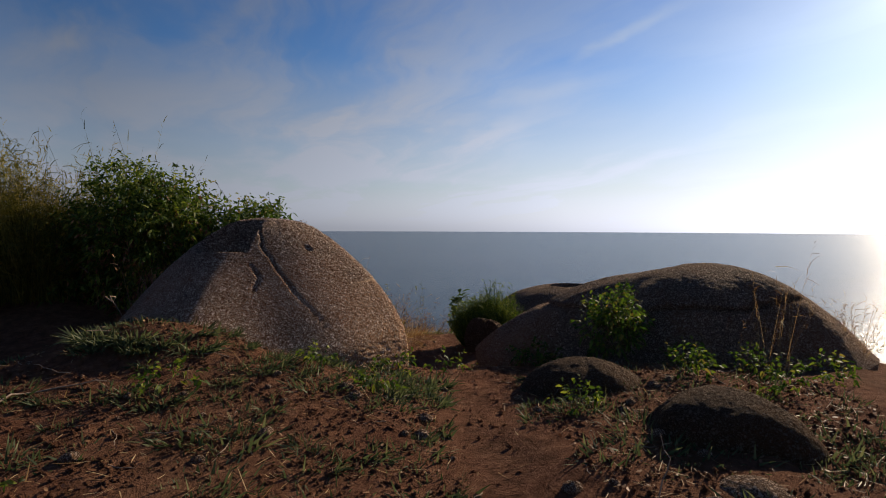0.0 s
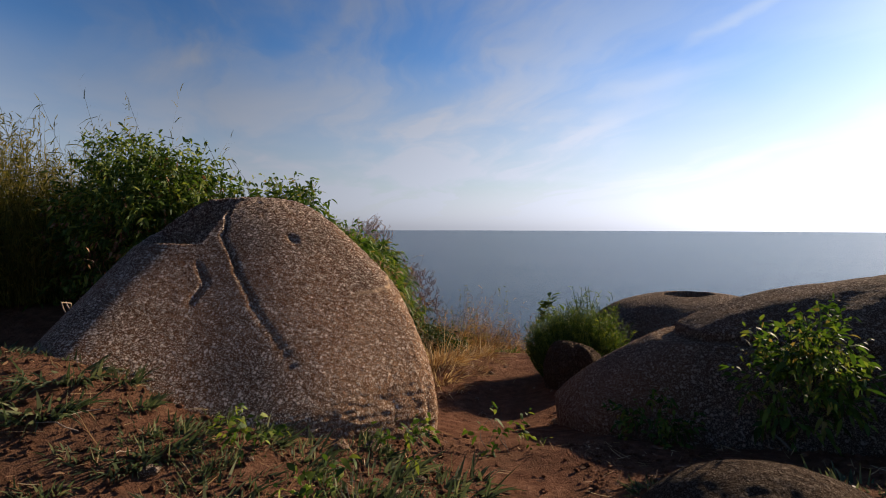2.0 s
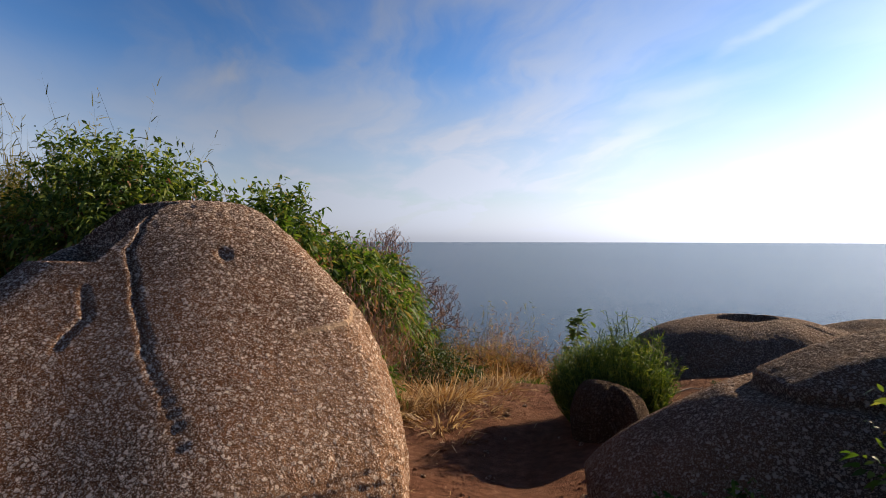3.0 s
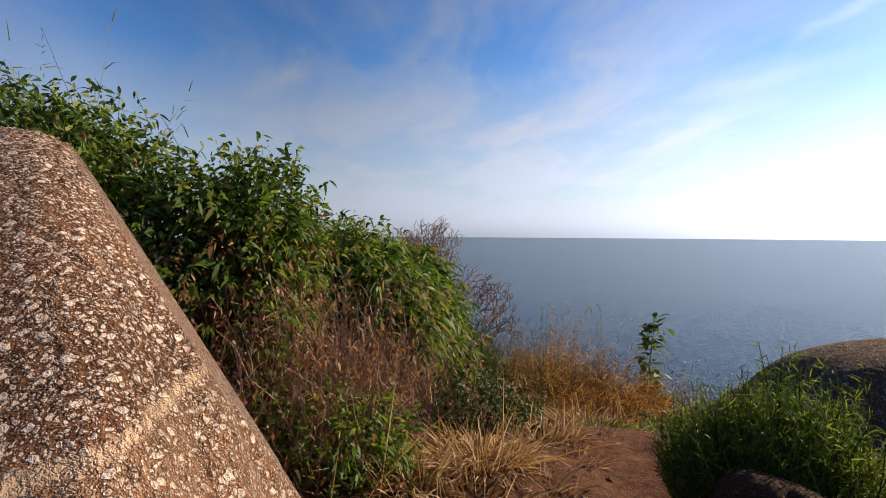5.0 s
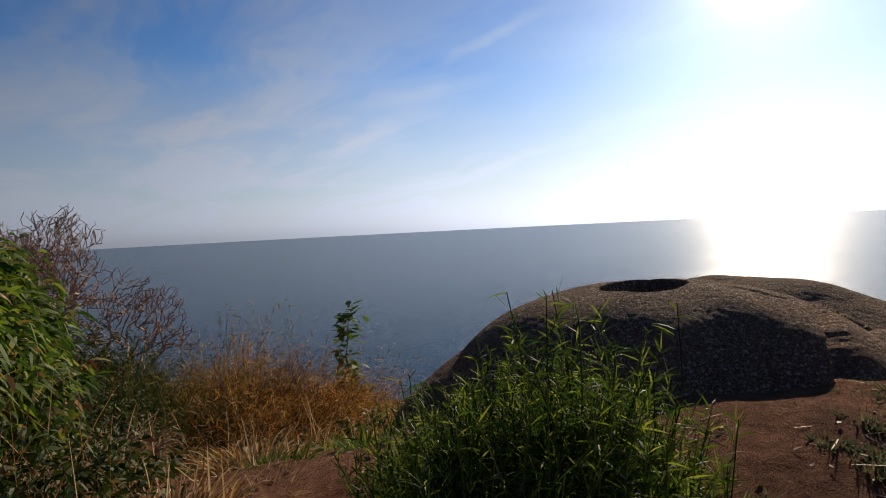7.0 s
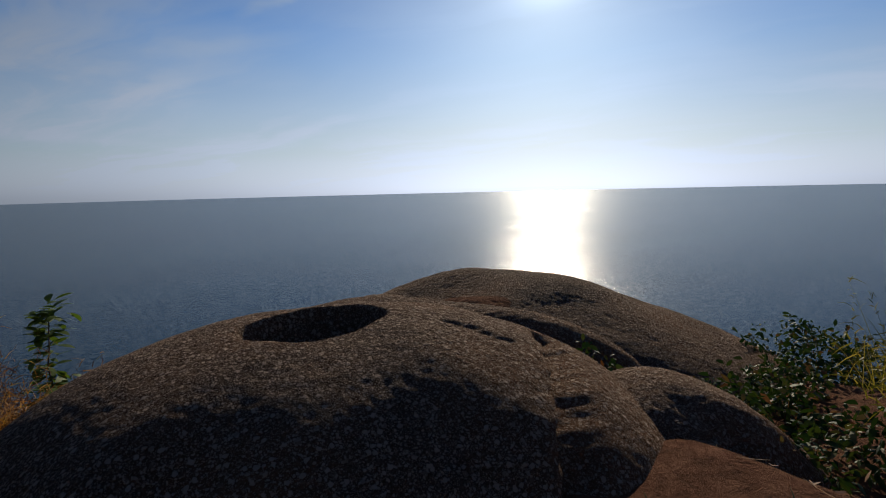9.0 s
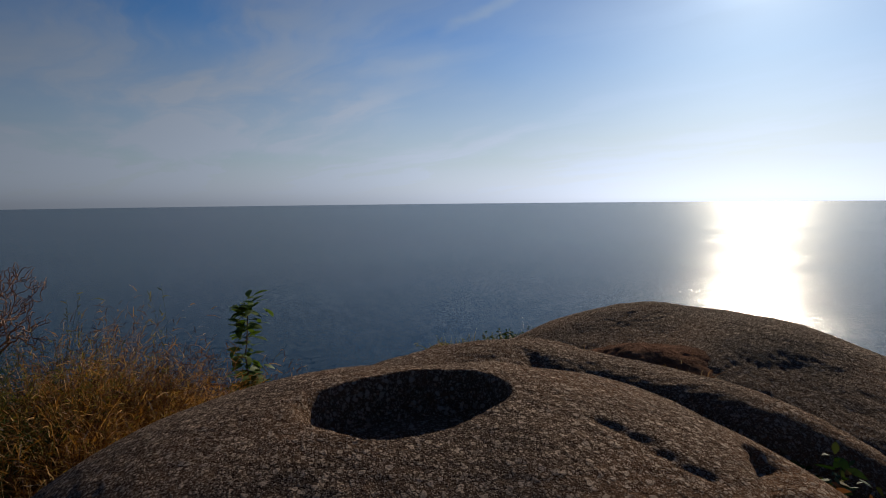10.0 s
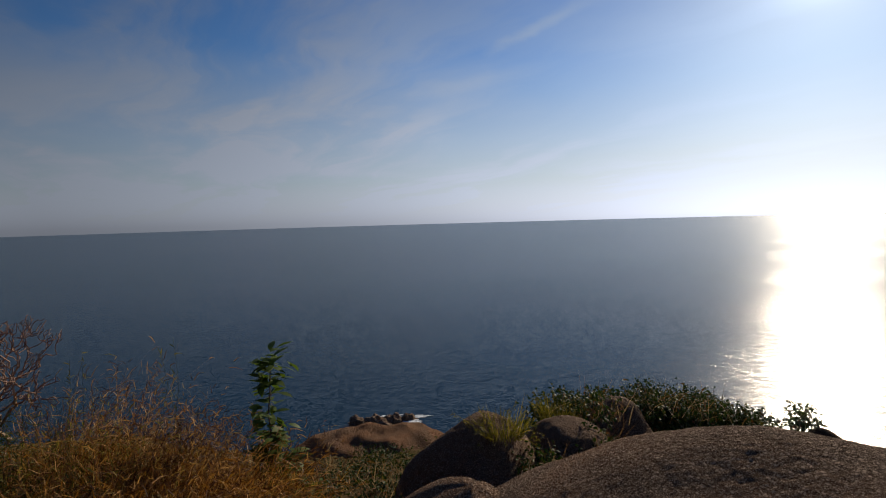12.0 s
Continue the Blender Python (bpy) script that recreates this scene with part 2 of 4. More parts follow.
def sea_water():
    m, n = material("sea_water")
    at = n.add("ShaderNodeTexCoord").outputs["Object"]
    # wave slopes as a tilt of the surface, the same near and far
    ripple = n.add("ShaderNodeTexNoise", (), Vector=at, Scale=3.2, Detail=3.0, Roughness=0.6).outputs[1]
    wave = n.add("ShaderNodeTexNoise", (), Vector=at, Scale=0.6, Detail=3.0, Roughness=0.6).outputs[1]
    chop = n.add("ShaderNodeMix", {"data_type": "VECTOR"}, i0=0.22, i4=ripple, i5=wave).outputs[1]
    slick = n.noise(n.add("ShaderNodeMapping", (), Vector=at, Scale=(0.5, 2.0, 1.0), Rotation=(0, 0, radians(-12))).outputs[0], 0.003, 5.0, 0.6, 1.4)
    steep = n.math("ADD", n.math("MULTIPLY", n.ramp(slick, [(0.42, 0.0), (0.6, 1.0)]), -0.45), 1.15)
    tilt = n.add("ShaderNodeVectorMath", {"operation": "SUBTRACT"}, i0=chop, i1=(0.5, 0.5, 0.5)).outputs[0]
    tilt = n.add("ShaderNodeVectorMath", {"operation": "MULTIPLY"}, i0=tilt, i1=(1.0, 1.0, 0.0)).outputs[0]
    tilt = n.add("ShaderNodeVectorMath", {"operation": "SCALE"}, i0=tilt, Scale=steep).outputs[0]
    upright = n.add("ShaderNodeVectorMath", {"operation": "ADD"}, i0=tilt, i1=(0, 0, 1)).outputs[0]
    normal = n.add("ShaderNodeVectorMath", {"operation": "NORMALIZE"}, i0=upright).outputs[0]
    colour = n.mix(n.noise(at, 0.006, 3.0), (0.005, 0.021, 0.046, 1), (0.008, 0.03, 0.06, 1))
    face = n.add("ShaderNodeBsdfPrincipled", (), Base_Color=colour, Roughness=0.2, IOR=1.33, Specular_IOR_Level=0.25, Normal=normal)
    # light coming back up out of the water between the wave faces
    deep = n.add("ShaderNodeBsdfDiffuse", (), Color=n.mix(n.noise(at, 0.02, 4.0), (0.006, 0.026, 0.045, 1), (0.01, 0.036, 0.056, 1)))
    finish(n, n.add("ShaderNodeMixShader", (), i0=0.24, i1=face.outputs[0], i2=deep.outputs[0]))
    return m


GRANITE = granite("granite", (0.2, 0.13, 0.092, 1), (0.045, 0.028, 0.02, 1), (0.52, 0.39, 0.295, 1), 0.3, None, 1.45, 0.06)
GRANITE_WARM = granite("warm_granite", (0.27, 0.15, 0.09, 1), (0.07, 0.04, 0.024, 1), (0.4, 0.26, 0.17, 1), 0.2)
GRANITE_VEINED = granite("veined_granite", (0.31, 0.172, 0.107, 1), (0.032, 0.018, 0.012, 1), (0.92, 0.73, 0.58, 1), 0.4, (0.0, -0.158, 0.987, 1.018), 1.6, 0.042)
GRANITE_DARK = granite("dark_granite", (0.1, 0.065, 0.042, 1), (0.03, 0.02, 0.014, 1), (0.2, 0.145, 0.105, 1), 0.4)
EARTH = earth()
SEA_WATER = sea_water()
BARK = bark("bark", (0.07, 0.05, 0.035), (0.19, 0.14, 0.1))
DEADWOOD = bark("dead_wood", (0.17, 0.11, 0.075), (0.42, 0.31, 0.21))
LEAF_GREEN = foliage("green_leaf", [(0.0, (0.024, 0.05, 0.009)), (0.5, (0.07, 0.118, 0.018)), (0.85, (0.16, 0.2, 0.034)), (1.0, (0.24, 0.17, 0.05))], 0.38)
LEAF_MIXED = foliage("mixed_leaf", [(0.0, (0.012, 0.028, 0.006)), (0.5, (0.03, 0.056, 0.01)), (0.82, (0.07, 0.09, 0.018)), (0.93, (0.15, 0.105, 0.036)), (1.0, (0.2, 0.085, 0.034))], 0.18)
LEAF_BROWN = foliage("withered_leaf", [(0.0, (0.085, 0.036, 0.018)), (0.5, (0.19, 0.085, 0.04)), (1.0, (0.38, 0.22, 0.11))], 0.25)
LEAF_BRIGHT = foliage("bright_leaf", [(0.0, (0.025, 0.052, 0.008)), (0.6, (0.08, 0.122, 0.02)), (1.0, (0.26, 0.28, 0.05))], 0.34)
STRAW_BROWN = foliage("brown_straw", [(0.0, (0.08, 0.042, 0.022)), (0.6, (0.28, 0.155, 0.075)), (1.0, (0.55, 0.4, 0.23))], 0.25)
DRY_STEM = bark("dry_stem", (0.13, 0.065, 0.045), (0.38, 0.23, 0.15))
STRAW = foliage("straw", [(0.0, (0.14, 0.065, 0.025)), (0.5, (0.36, 0.21, 0.085)), (1.0, (0.62, 0.46, 0.25))], 0.25)
STRAW_ORANGE = foliage("orange_straw", [(0.0, (0.03, 0.012, 0.006)), (0.3, (0.11, 0.046, 0.015)), (0.65, (0.3, 0.14, 0.036)), (0.88, (0.56, 0.32, 0.11)), (1.0, (0.17, 0.15, 0.03))], 0.3)
OLIVE = foliage("olive_blade", [(0.0, (0.05, 0.055, 0.009)), (0.6, (0.15, 0.13, 0.022)), (1.0, (0.3, 0.23, 0.055))], 0.38)
WEED = foliage("grey_green_weed", [(0.0, (0.035, 0.05, 0.02)), (0.6, (0.085, 0.105, 0.045)), (1.0, (0.17, 0.17, 0.075))], 0.3)


# ---- building helpers ----
def mesh_of(name, verts, faces, mat, smooth=True):
    """A mesh from arrays; faces: an (n, 3) or (n, 4) array."""
    verts, faces = np.asarray(verts, np.float32), np.asarray(faces, np.int32)
    me = bpy.data.meshes.new(name)
    me.vertices.add(len(verts))
    me.vertices.foreach_set("co", verts.ravel())
    me.loops.add(faces.size)
    me.loops.foreach_set("vertex_index", faces.ravel())
    me.polygons.add(len(faces))
    me.polygons.foreach_set("loop_start", np.arange(0, faces.size, faces.shape[1], dtype=np.int32))
    me.polygons.foreach_set("use_smooth", np.full(len(faces), smooth))
    me.update(calc_edges=True)
    me.validate()
    me.materials.append(mat)
    return me


def part(name, me, parent, label=""):
    ob = new(name, me)
    ob.parent = parent
    return tagged(ob, label)


def thing(name, place, label, category, group="", kind=""):
    ob = new(name)
    ob.location = place
    return tagged(ob, label, category, group, kind)


def smooth_step(a, b, x):
    t = np.clip((np.asarray(x, float) - a) / (b - a), 0, 1)
    return t * t * (3 - 2 * t)


def hump(x, y, cx, cy, rx, ry, h):
    return h * np.exp(-((x - cx) / rx) ** 2 - ((y - cy) / ry) ** 2)


PROFILE_Y = [-70, -12, 0, 4, 6, 8, 10.5, 12, 16, 22, 30, 42, 60, 90, 130, 400]
PROFILE_Z = [5, 0.5, 0, 0.02, -0.15, -0.62, -0.72, -0.95, -2.2, -4.0, -7.2, -11.6, -22, -39, -48, -60]


def ground_height(x, y):
    """The lie of the land."""
    x, y = np.asarray(x, float), np.asarray(y, float)
    z = np.interp(y, PROFILE_Y, PROFILE_Z)
    z = 0.5 * z + 0.25 * (np.interp(y - 0.8, PROFILE_Y, PROFILE_Z) + np.interp(y + 0.8, PROFILE_Y, PROFILE_Z))
    z = z + hump(x, y, -2.6, 5.3, 1.9, 1.9, 0.42) + hump(x, y, 3.2, 10.6, 2.8, 2.0, 0.5) * smooth_step(5.1, 4.0, x) + hump(x, y, 2.6, 5.5, 2.2, 2.5, 0.18) + hump(x, y, -2.8, 5.05, 1.0, 0.6, 0.26)
    z = z + smooth_step(-1.5, -7.0, x) * smooth_step(6, 10, y) * 1.1
    z = z - 0.8 * smooth_step(2.8, 0.8, x) * smooth_step(12.5, 17.0, y) * smooth_step(36.0, 26.0, y)
    over = np.maximum(x - 7.0, 0)
    z = z - 0.28 * over - 0.004 * over ** 2
    under = np.maximum(-x - 12.0, 0)
    z = z + 0.2 * np.minimum(under, 30)
    path = np.interp(y, [-5, 0, 3, 6, 8, 10.5], [0.3, 0.25, 0.3, 0.05, 0.0, 0.15])
    z = z - 0.07 * np.exp(-((x - path) / 0.4) ** 2) * smooth_step(12.5, 10.5, y)
    z = z + 0.035 * np.sin(x * 2.1 + 0.7 * y) * np.sin(y * 1.7 - 0.4 * x) + 0.012 * np.sin(7.3 * x + 1.1) * np.sin(6.1 * y + x)
    return np.maximum(z, -62)


def stretched(points, steps):
    """Grid lines: from point to point with the step given for each stretch."""
    out = []
    for a, b, s in zip(points[:-1], points[1:], steps):
        out.extend(np.linspace(a, b, max(2, int(round((b - a) / s)) + 1))[:-1])
    return np.array(out + [points[-1]])


def build_ground():
    xs = stretched([-400, -60, -14, -5, 7, 14, 60, 400], [40, 3.0, 0.4, 0.06, 0.3, 3.0, 40])
    ys = stretched([-70, -6, -0.5, 13, 26, 60, 150, 400], [4, 0.5, 0.06, 0.25, 1.0, 3.0, 50])
    gx, gy = np.meshgrid(xs, ys)
    gz = ground_height(gx, gy)
    rough = np.array([noise.fractal((a * 2.3, b * 2.3, 0.0), 0.9, 2.1, 5) for a, b in zip(gx.ravel(), gy.ravel())]).reshape(gx.shape)
    gz = gz + 0.013 * rough + smooth_step(14, 40, gy) * 0.3 * rough
    v = np.stack([gx, gy, gz], -1).reshape(-1, 3)
    i = np.arange(len(xs) * len(ys)).reshape(len(ys), len(xs))
    f = np.stack([i[:-1, :-1], i[:-1, 1:], i[1:, 1:], i[1:, :-1]], -1).reshape(-1, 4)
    ob = new("ground", mesh_of("ground", v, f, EARTH))
    tagged(ob, "bare reddish-brown earth with a trodden path", "ground", kind="structure")


build_ground()


def build_sea():
    rings = np.array([0, 60, 150, 300, 700, 1500, 3000, 4900.0])
    n = 96
    a = np.linspace(0, 2 * math.pi, n, endpoint=False)
    v = np.array([(r * math.cos(t), r * math.sin(t), SEA) for r in rings[1:] for t in a])
    f = [(k * n + j, (k + 1) * n + j, (k + 1) * n + (j + 1) % n, k * n + (j + 1) % n) for k in range(len(rings) - 2) for j in range(n)]
    ob = new("water", mesh_of("water", v, f, SEA_WATER))
    tagged(ob, "calm blue-grey sea reaching to the horizon", "sea", kind="structure")


build_sea()


# ---- rocks ----
def around(table, deg):
    """Smooth periodic interpolation of (degrees, value) pairs."""
    ks = sorted(table)
    at = np.array([float(k) for k, _ in ks] + [ks[0][0] + 360.0])
    val = np.array([v for _, v in ks] + [ks[0][1]])
    d = np.mod(np.asarray(deg) - at[0], 360) + at[0]
    i = np.clip(np.searchsorted(at, d, "right") - 1, 0, len(at) - 2)
    t = (d - at[i]) / (at[i + 1] - at[i])
    t = (1 - np.cos(math.pi * t)) / 2
    return val[i] * (1 - t) + val[i + 1] * t


def rock(name, peak, top, base, radii, edge, label, mat, carve=None, round_top=((0, 2.0),), n_ang=180, n_rad=70, lumps=0.05, grit=0.005, seed=0.0, group="granite boulders"):
    """A weathered boulder. peak: x, y of its highest point; radii: how far its foot lies from there by direction; edge: how steep that side is (0.35 sheer, 1 gentle); round_top: how round its crown is (2 domed, 1 pointed)."""
    a = np.linspace(0, 360, n_ang, endpoint=False)
    r, q, p = around(radii, a), around(edge, a), around(list(round_top), a)
    u = np.linspace(0, 1, n_rad + 1)[1:]
    s = np.sin(u * math.pi / 2) ** 0.9
    rad = np.radians(a)
    rr = s[:, None] * r[None]
    h = np.maximum(1 - s[:, None] ** p[None], 0) ** q[None]
    x = peak[0] + rr * np.cos(rad)
    y = peak[1] + rr * np.sin(rad)
    z = base + (top - base) * h
    # foot buried in the ground
    foot = np.stack([peak[0] + 0.96 * r * np.cos(rad), peak[1] + 0.96 * r * np.sin(rad), np.full(n_ang, base - 0.7)], -1)
    v = np.concatenate([[(peak[0], peak[1], top)], np.stack([x, y, z], -1).reshape(-1, 3), foot])
    mid = np.array([peak[0], peak[1], base])
    off = np.array([(noise.noise((p[0] * 0.9 + seed, p[1] * 0.9, p[2] * 0.9)) * lumps * 1.5 + noise.fractal((p[0] * 4, p[1] * 4 + seed, p[2] * 4), 1.0, 2.0, 3) * lumps * 0.14
                     + noise.noise((p[0] * 23, p[1] * 23, p[2] * 23 + seed)) * grit) for p in v])
    way = v - mid
    way /= np.linalg.norm(way, axis=1)[:, None]
    v = v + way * off[:, None]
    if carve:
        v = carve(v, way)
    v[:, :2] -= np.array(peak)
    v[:, 2] -= base
    f = [(1 + k * n_ang + j, 1 + k * n_ang + (j + 1) % n_ang, 1 + (k + 1) * n_ang + (j + 1) % n_ang, 1 + (k + 1) * n_ang + j) for k in range(n_rad) for j in range(n_ang)]
    f = [(p[0], p[3], p[2], p[1]) for p in f]
    ring = 1 + np.arange(n_ang)
    me = bpy.data.meshes.new(name)
    tris = [(0, int(ring[j]), int(ring[(j + 1) % n_ang])) for j in range(n_ang)]
    me.from_pydata(v.tolist(), [], tris + f)
    me.polygons.foreach_set("use_smooth", np.full(len(me.polygons), True))
    me.materials.append(mat)
    me.update()
    ob = new(name, me)
    ob.location = (peak[0], peak[1], base)
    return tagged(ob, label, "boulder", group)


def line_distance(v, line):
    """Distance in plan from points to a broken line."""
    best = np.full(len(v), 1e9)
    for a, b in zip(line[:-1], line[1:]):
        a, b = np.array(a), np.array(b)
        t = np.clip(((v[:, :2] - a) @ (b - a)) / ((b - a) @ (b - a)), 0, 1)
        best = np.minimum(best, np.linalg.norm(v[:, :2] - (a + t[:, None] * (b - a)), axis=1))
    return best


CRACK = [(-2.22, 6.62), (-2.1, 6.3), (-1.92, 6.13), (-1.6, 5.85), (-1.38, 5.71), (-1.17, 5.57), (-1.03, 5.5)]
SCAR = [(-2.12, 6.02), (-2.0, 5.9), (-2.0, 5.75)]
PIT = (-1.61, 6.46)
SIDE_CRACK = [(-0.6, 6.32), (-0.51, 6.17), (-0.42, 6.02), (-0.34, 5.88)]


def groove(v, way, line, depth, half):
    wobble = v.copy()
    wobble[:, 0] += 0.009 * np.sin(v[:, 1] * 27 + 2) + 0.005 * np.sin(v[:, 1] * 71)
    return v - way * (depth * np.exp(-(line_distance(wobble, line) / half) ** 2))[:, None]


def carve_cracked(v, way):
    v = v.copy()
    # flat slanting front
    flat = 0.85 + 0.73 * (v[:, 1] - 6.0) - 0.36 * (v[:, 0] + 1.5) + 0.03 * np.sin(v[:, 0] * 3.1 + v[:, 1] * 2)
    over = v[:, 2] - flat
    k = 0.09
    v[:, 2] -= k * np.logaddexp(0, over / k) * smooth_step(-0.2, 0.15, v[:, 2])
    v[:, 2] -= 0.14 * np.logaddexp(0, (v[:, 2] - 0.5 - 0.87 * (v[:, 0] + 3.1) - 0.72 * (v[:, 1] - 5.6)) / 0.14) * smooth_step(-0.2, 0.15, v[:, 2])
    # ledge broken out beside the top, with a riser behind it
    ledge = smooth_step(-2.22, -2.25, v[:, 0]) * smooth_step(-3.1, -2.9, v[:, 0]) * smooth_step(6.88, 6.84, v[:, 1])
    v[:, 2] -= ledge * np.maximum(v[:, 2] - 1.2 + 0.12 * (v[:, 1] - 6.2), 0)
    # straight flank towards the path
    over = 0.583 * v[:, 0] + 0.65 * v[:, 1] + 0.487 * v[:, 2] - 4.32
    v[:, 2] -= np.maximum(over, 0) / 0.487 * smooth_step(-0.4, 0.0, v[:, 2])
    # long crack, curved scar, pock mark, side crack
    v = groove(v, way, CRACK[:4], 0.028, 0.008)
    v = groove(v, way, CRACK[3:6], 0.014, 0.006)
    v = groove(v, way, SCAR, 0.016, 0.013)
    v = groove(v, way, [PIT, (PIT[0] + 0.02, PIT[1])], 0.022, 0.032)
    v = groove(v, way, SIDE_CRACK, 0.02, 0.011)
    return v


def carve_layered(v, way):
    # open joint under the top layer
    s = smooth_step(0.036, 0.0, np.abs(v[:, 2] - (0.52 + 0.06 * (v[:, 0] - 2.2) + 0.03 * np.sin(v[:, 0] * 5)))) * smooth_step(0.95, 1.2, v[:, 0]) * smooth_step(4.6, 4.0, v[:, 0])
    return v - way * (0.085 * s)[:, None]


def carve_basin(v, way):
    v = v.copy()
    e = np.sqrt(((v[:, 0] - 2.72) / 0.4) ** 2 + ((v[:, 1] - 11.9) / 0.27) ** 2)
    e = e + 0.09 * np.sin(v[:, 0] * 9) * np.cos(v[:, 1] * 7)
    v[:, 2] -= 0.17 * smooth_step(1.02, 0.72, e)
    # gully between the dome and its side lobe
    v = groove(v, way, [(3.95, 11.5), (3.8, 11.2), (3.45, 10.75), (3.1, 10.35)], 0.13, 0.07)
    v = groove(v, way, [(3.35, 11.6), (3.45, 11.4), (3.52, 11.3)], 0.02, 0.03)
    return v


rock("boulder", (-2.35, 7.4), 1.62, 0.0, [(0, 1.2), (45, 1.0), (90, 1.2), (135, 1.45), (180, 1.72), (205, 1.85), (225, 2.1), (245, 2.35), (270, 2.5), (295, 2.5), (324, 2.4), (335, 2.0), (345, 1.6)],
     [(0, 0.75), (45, 0.7), (90, 0.6), (160, 0.6), (185, 0.75), (214, 0.6), (245, 0.42), (270, 0.38), (300, 0.42), (322, 0.5), (335, 0.6), (345, 0.7)],
     "large rounded granite boulder split by a crack", GRANITE_VEINED, carve_cracked, [(0, 1.9), (90, 2.0), (160, 2.2), (185, 1.6), (214, 1.7), (250, 2.2), (310, 2.2)], 480, 230, 0.034, 0.013)
rock("boulder", (3.6, 7.3), 1.02, -0.15, [(0, 2.05), (45, 1.45), (90, 1.05), (120, 1.15), (145, 1.55), (165, 2.5), (180, 3.15), (190, 3.1), (205, 2.4), (225, 1.85), (270, 1.3), (315, 1.7)],
     [(0, 1.2), (90, 0.5), (180, 0.85), (225, 0.6), (270, 0.5), (315, 0.75)], "broad low granite boulder with an open joint", GRANITE, carve_layered, ((0, 2.0),), 340, 140, seed=4.0)
rock("boulder", (2.98, 12.0), 0.285, -0.64, [(0, 1.75), (45, 1.25), (90, 1.0), (180, 2.0), (205, 2.0), (225, 1.85), (270, 1.75), (300, 1.85), (330, 1.85)],
     [(0, 0.85), (90, 0.5), (180, 0.6), (205, 0.68), (225, 0.88), (252, 1.1), (285, 0.8), (308, 0.75), (330, 0.75)], "rounded granite dome with a hollow worn in its top", GRANITE, carve_basin,
     [(0, 2.0), (90, 2.0), (180, 2.4), (225, 2.5), (270, 2.5), (300, 2.2)], 460, 230, 0.036, 0.003, seed=8.0)
rock("boulder", (4.25, 11.15), -0.14, -0.8, [(0, 1.2), (90, 0.7), (180, 0.85), (270, 0.7), (315, 1.1)], [(0, 0.9), (180, 0.6), (270, 0.5)],
     "smooth granite lobe beside the hollowed dome", GRANITE, None, ((0, 2.0),), 160, 70, seed=11.0)
rock("boulder", (3.65, 13.25), 0.01, -1.2, [(0, 1.6), (90, 1.0), (180, 2.9), (225, 1.7), (270, 1.0), (295, 1.5), (315, 2.35), (335, 2.0)], [(0, 0.75), (180, 0.75), (270, 0.55), (315, 0.4)],
     "long smooth granite whaleback", GRANITE, None, ((0, 2.0), (90, 2.0), (180, 1.85), (270, 2.2), (315, 3.0)), 400, 190, 0.05, 0.006, seed=14.0)
rock("boulder", (6.2, 14.3), -0.12, -2.0, [(0, 3.6), (60, 2.6), (90, 2.6), (138, 4.2), (165, 3.9), (190, 3.9), (225, 4.3), (270, 4.6), (300, 4.4), (330, 3.8)], [(0, 0.85), (90, 0.7), (120, 0.9), (138, 1.1), (165, 1.1), (225, 1.05), (270, 1.0), (315, 0.85)],
     "broad granite whaleback above the sea", GRANITE, None, ((0, 1.5), (60, 1.7), (120, 2.0), (225, 2.0), (270, 1.8), (315, 1.5)), 460, 220, 0.07, 0.007, seed=17.0)
rock("rock", (1.3, 5.0), 0.23, -0.1, [(0, 0.6), (60, 0.4), (90, 0.35), (180, 0.55), (240, 0.42), (270, 0.32), (300, 0.5)], [(0, 0.6), (90, 0.5), (180, 0.6), (240, 0.25), (270, 0.22), (310, 0.3)],
     "small dark granite rock by the path", GRANITE_DARK, None, ((0, 2.0),), 110, 50, 0.08, seed=20.0, group="loose rocks")
rock("rock", (1.95, 3.85), 0.33, -0.1, [(0, 0.4), (40, 0.3), (90, 0.4), (150, 0.4), (180, 0.5), (215, 0.55), (250, 0.5), (270, 0.5), (310, 0.8), (330, 0.6)], [(0, 0.7), (90, 0.8), (180, 0.4), (215, 0.2), (270, 0.2), (310, 0.55)],
     "angular dark rock half buried in earth", GRANITE_DARK, None, ((0, 1.6), (180, 1.8), (225, 2.6), (290, 2.4)), 110, 50, 0.09, seed=23.0, group="loose rocks")
rock("rock", (1.67, 2.9), 0.15, -0.1, [(0, 0.3), (90, 0.25), (180, 0.3), (270, 0.25)], [(0, 0.5)], "flat pale stone half sunk in earth", GRANITE, None, ((0, 2.0),), 70, 32, seed=25.0, group="loose rocks")
rock("rock", (0.72, 8.98), -0.06, -0.7, [(0, 0.5), (60, 0.34), (90, 0.3), (180, 0.4), (240, 0.34), (270, 0.24), (310, 0.42)], [(0, 0.55), (180, 0.4)], "small rough rock under the green bush", GRANITE_DARK, None, ((0, 3.2),), 90, 40, 0.14, seed=27.0, group="loose rocks")
rock("boulder", (5.0, 21.0), -2.2, -4.6, [(0, 1.3), (50, 1.0), (90, 1.3), (150, 1.4), (180, 2.0), (230, 1.6), (270, 1.6), (320, 1.3)], [(0, 0.5), (60, 0.5), (180, 0.62), (230, 0.6), (270, 0.6)], "rounded granite boulder on the slope below", GRANITE, None, ((0, 2.6), (180, 2.2), (270, 2.4)), 130, 60, 0.1, seed=30.0)
rock("boulder", (6.75, 21.2), -2.42, -4.6, [(0, 1.1), (90, 1.0), (180, 1.3), (230, 1.3), (270, 1.2)], [(0, 0.5), (180, 0.45)], "weathered boulder with scrub on top", GRANITE, None, ((0, 2.8),), 110, 50, 0.12, seed=31.0)
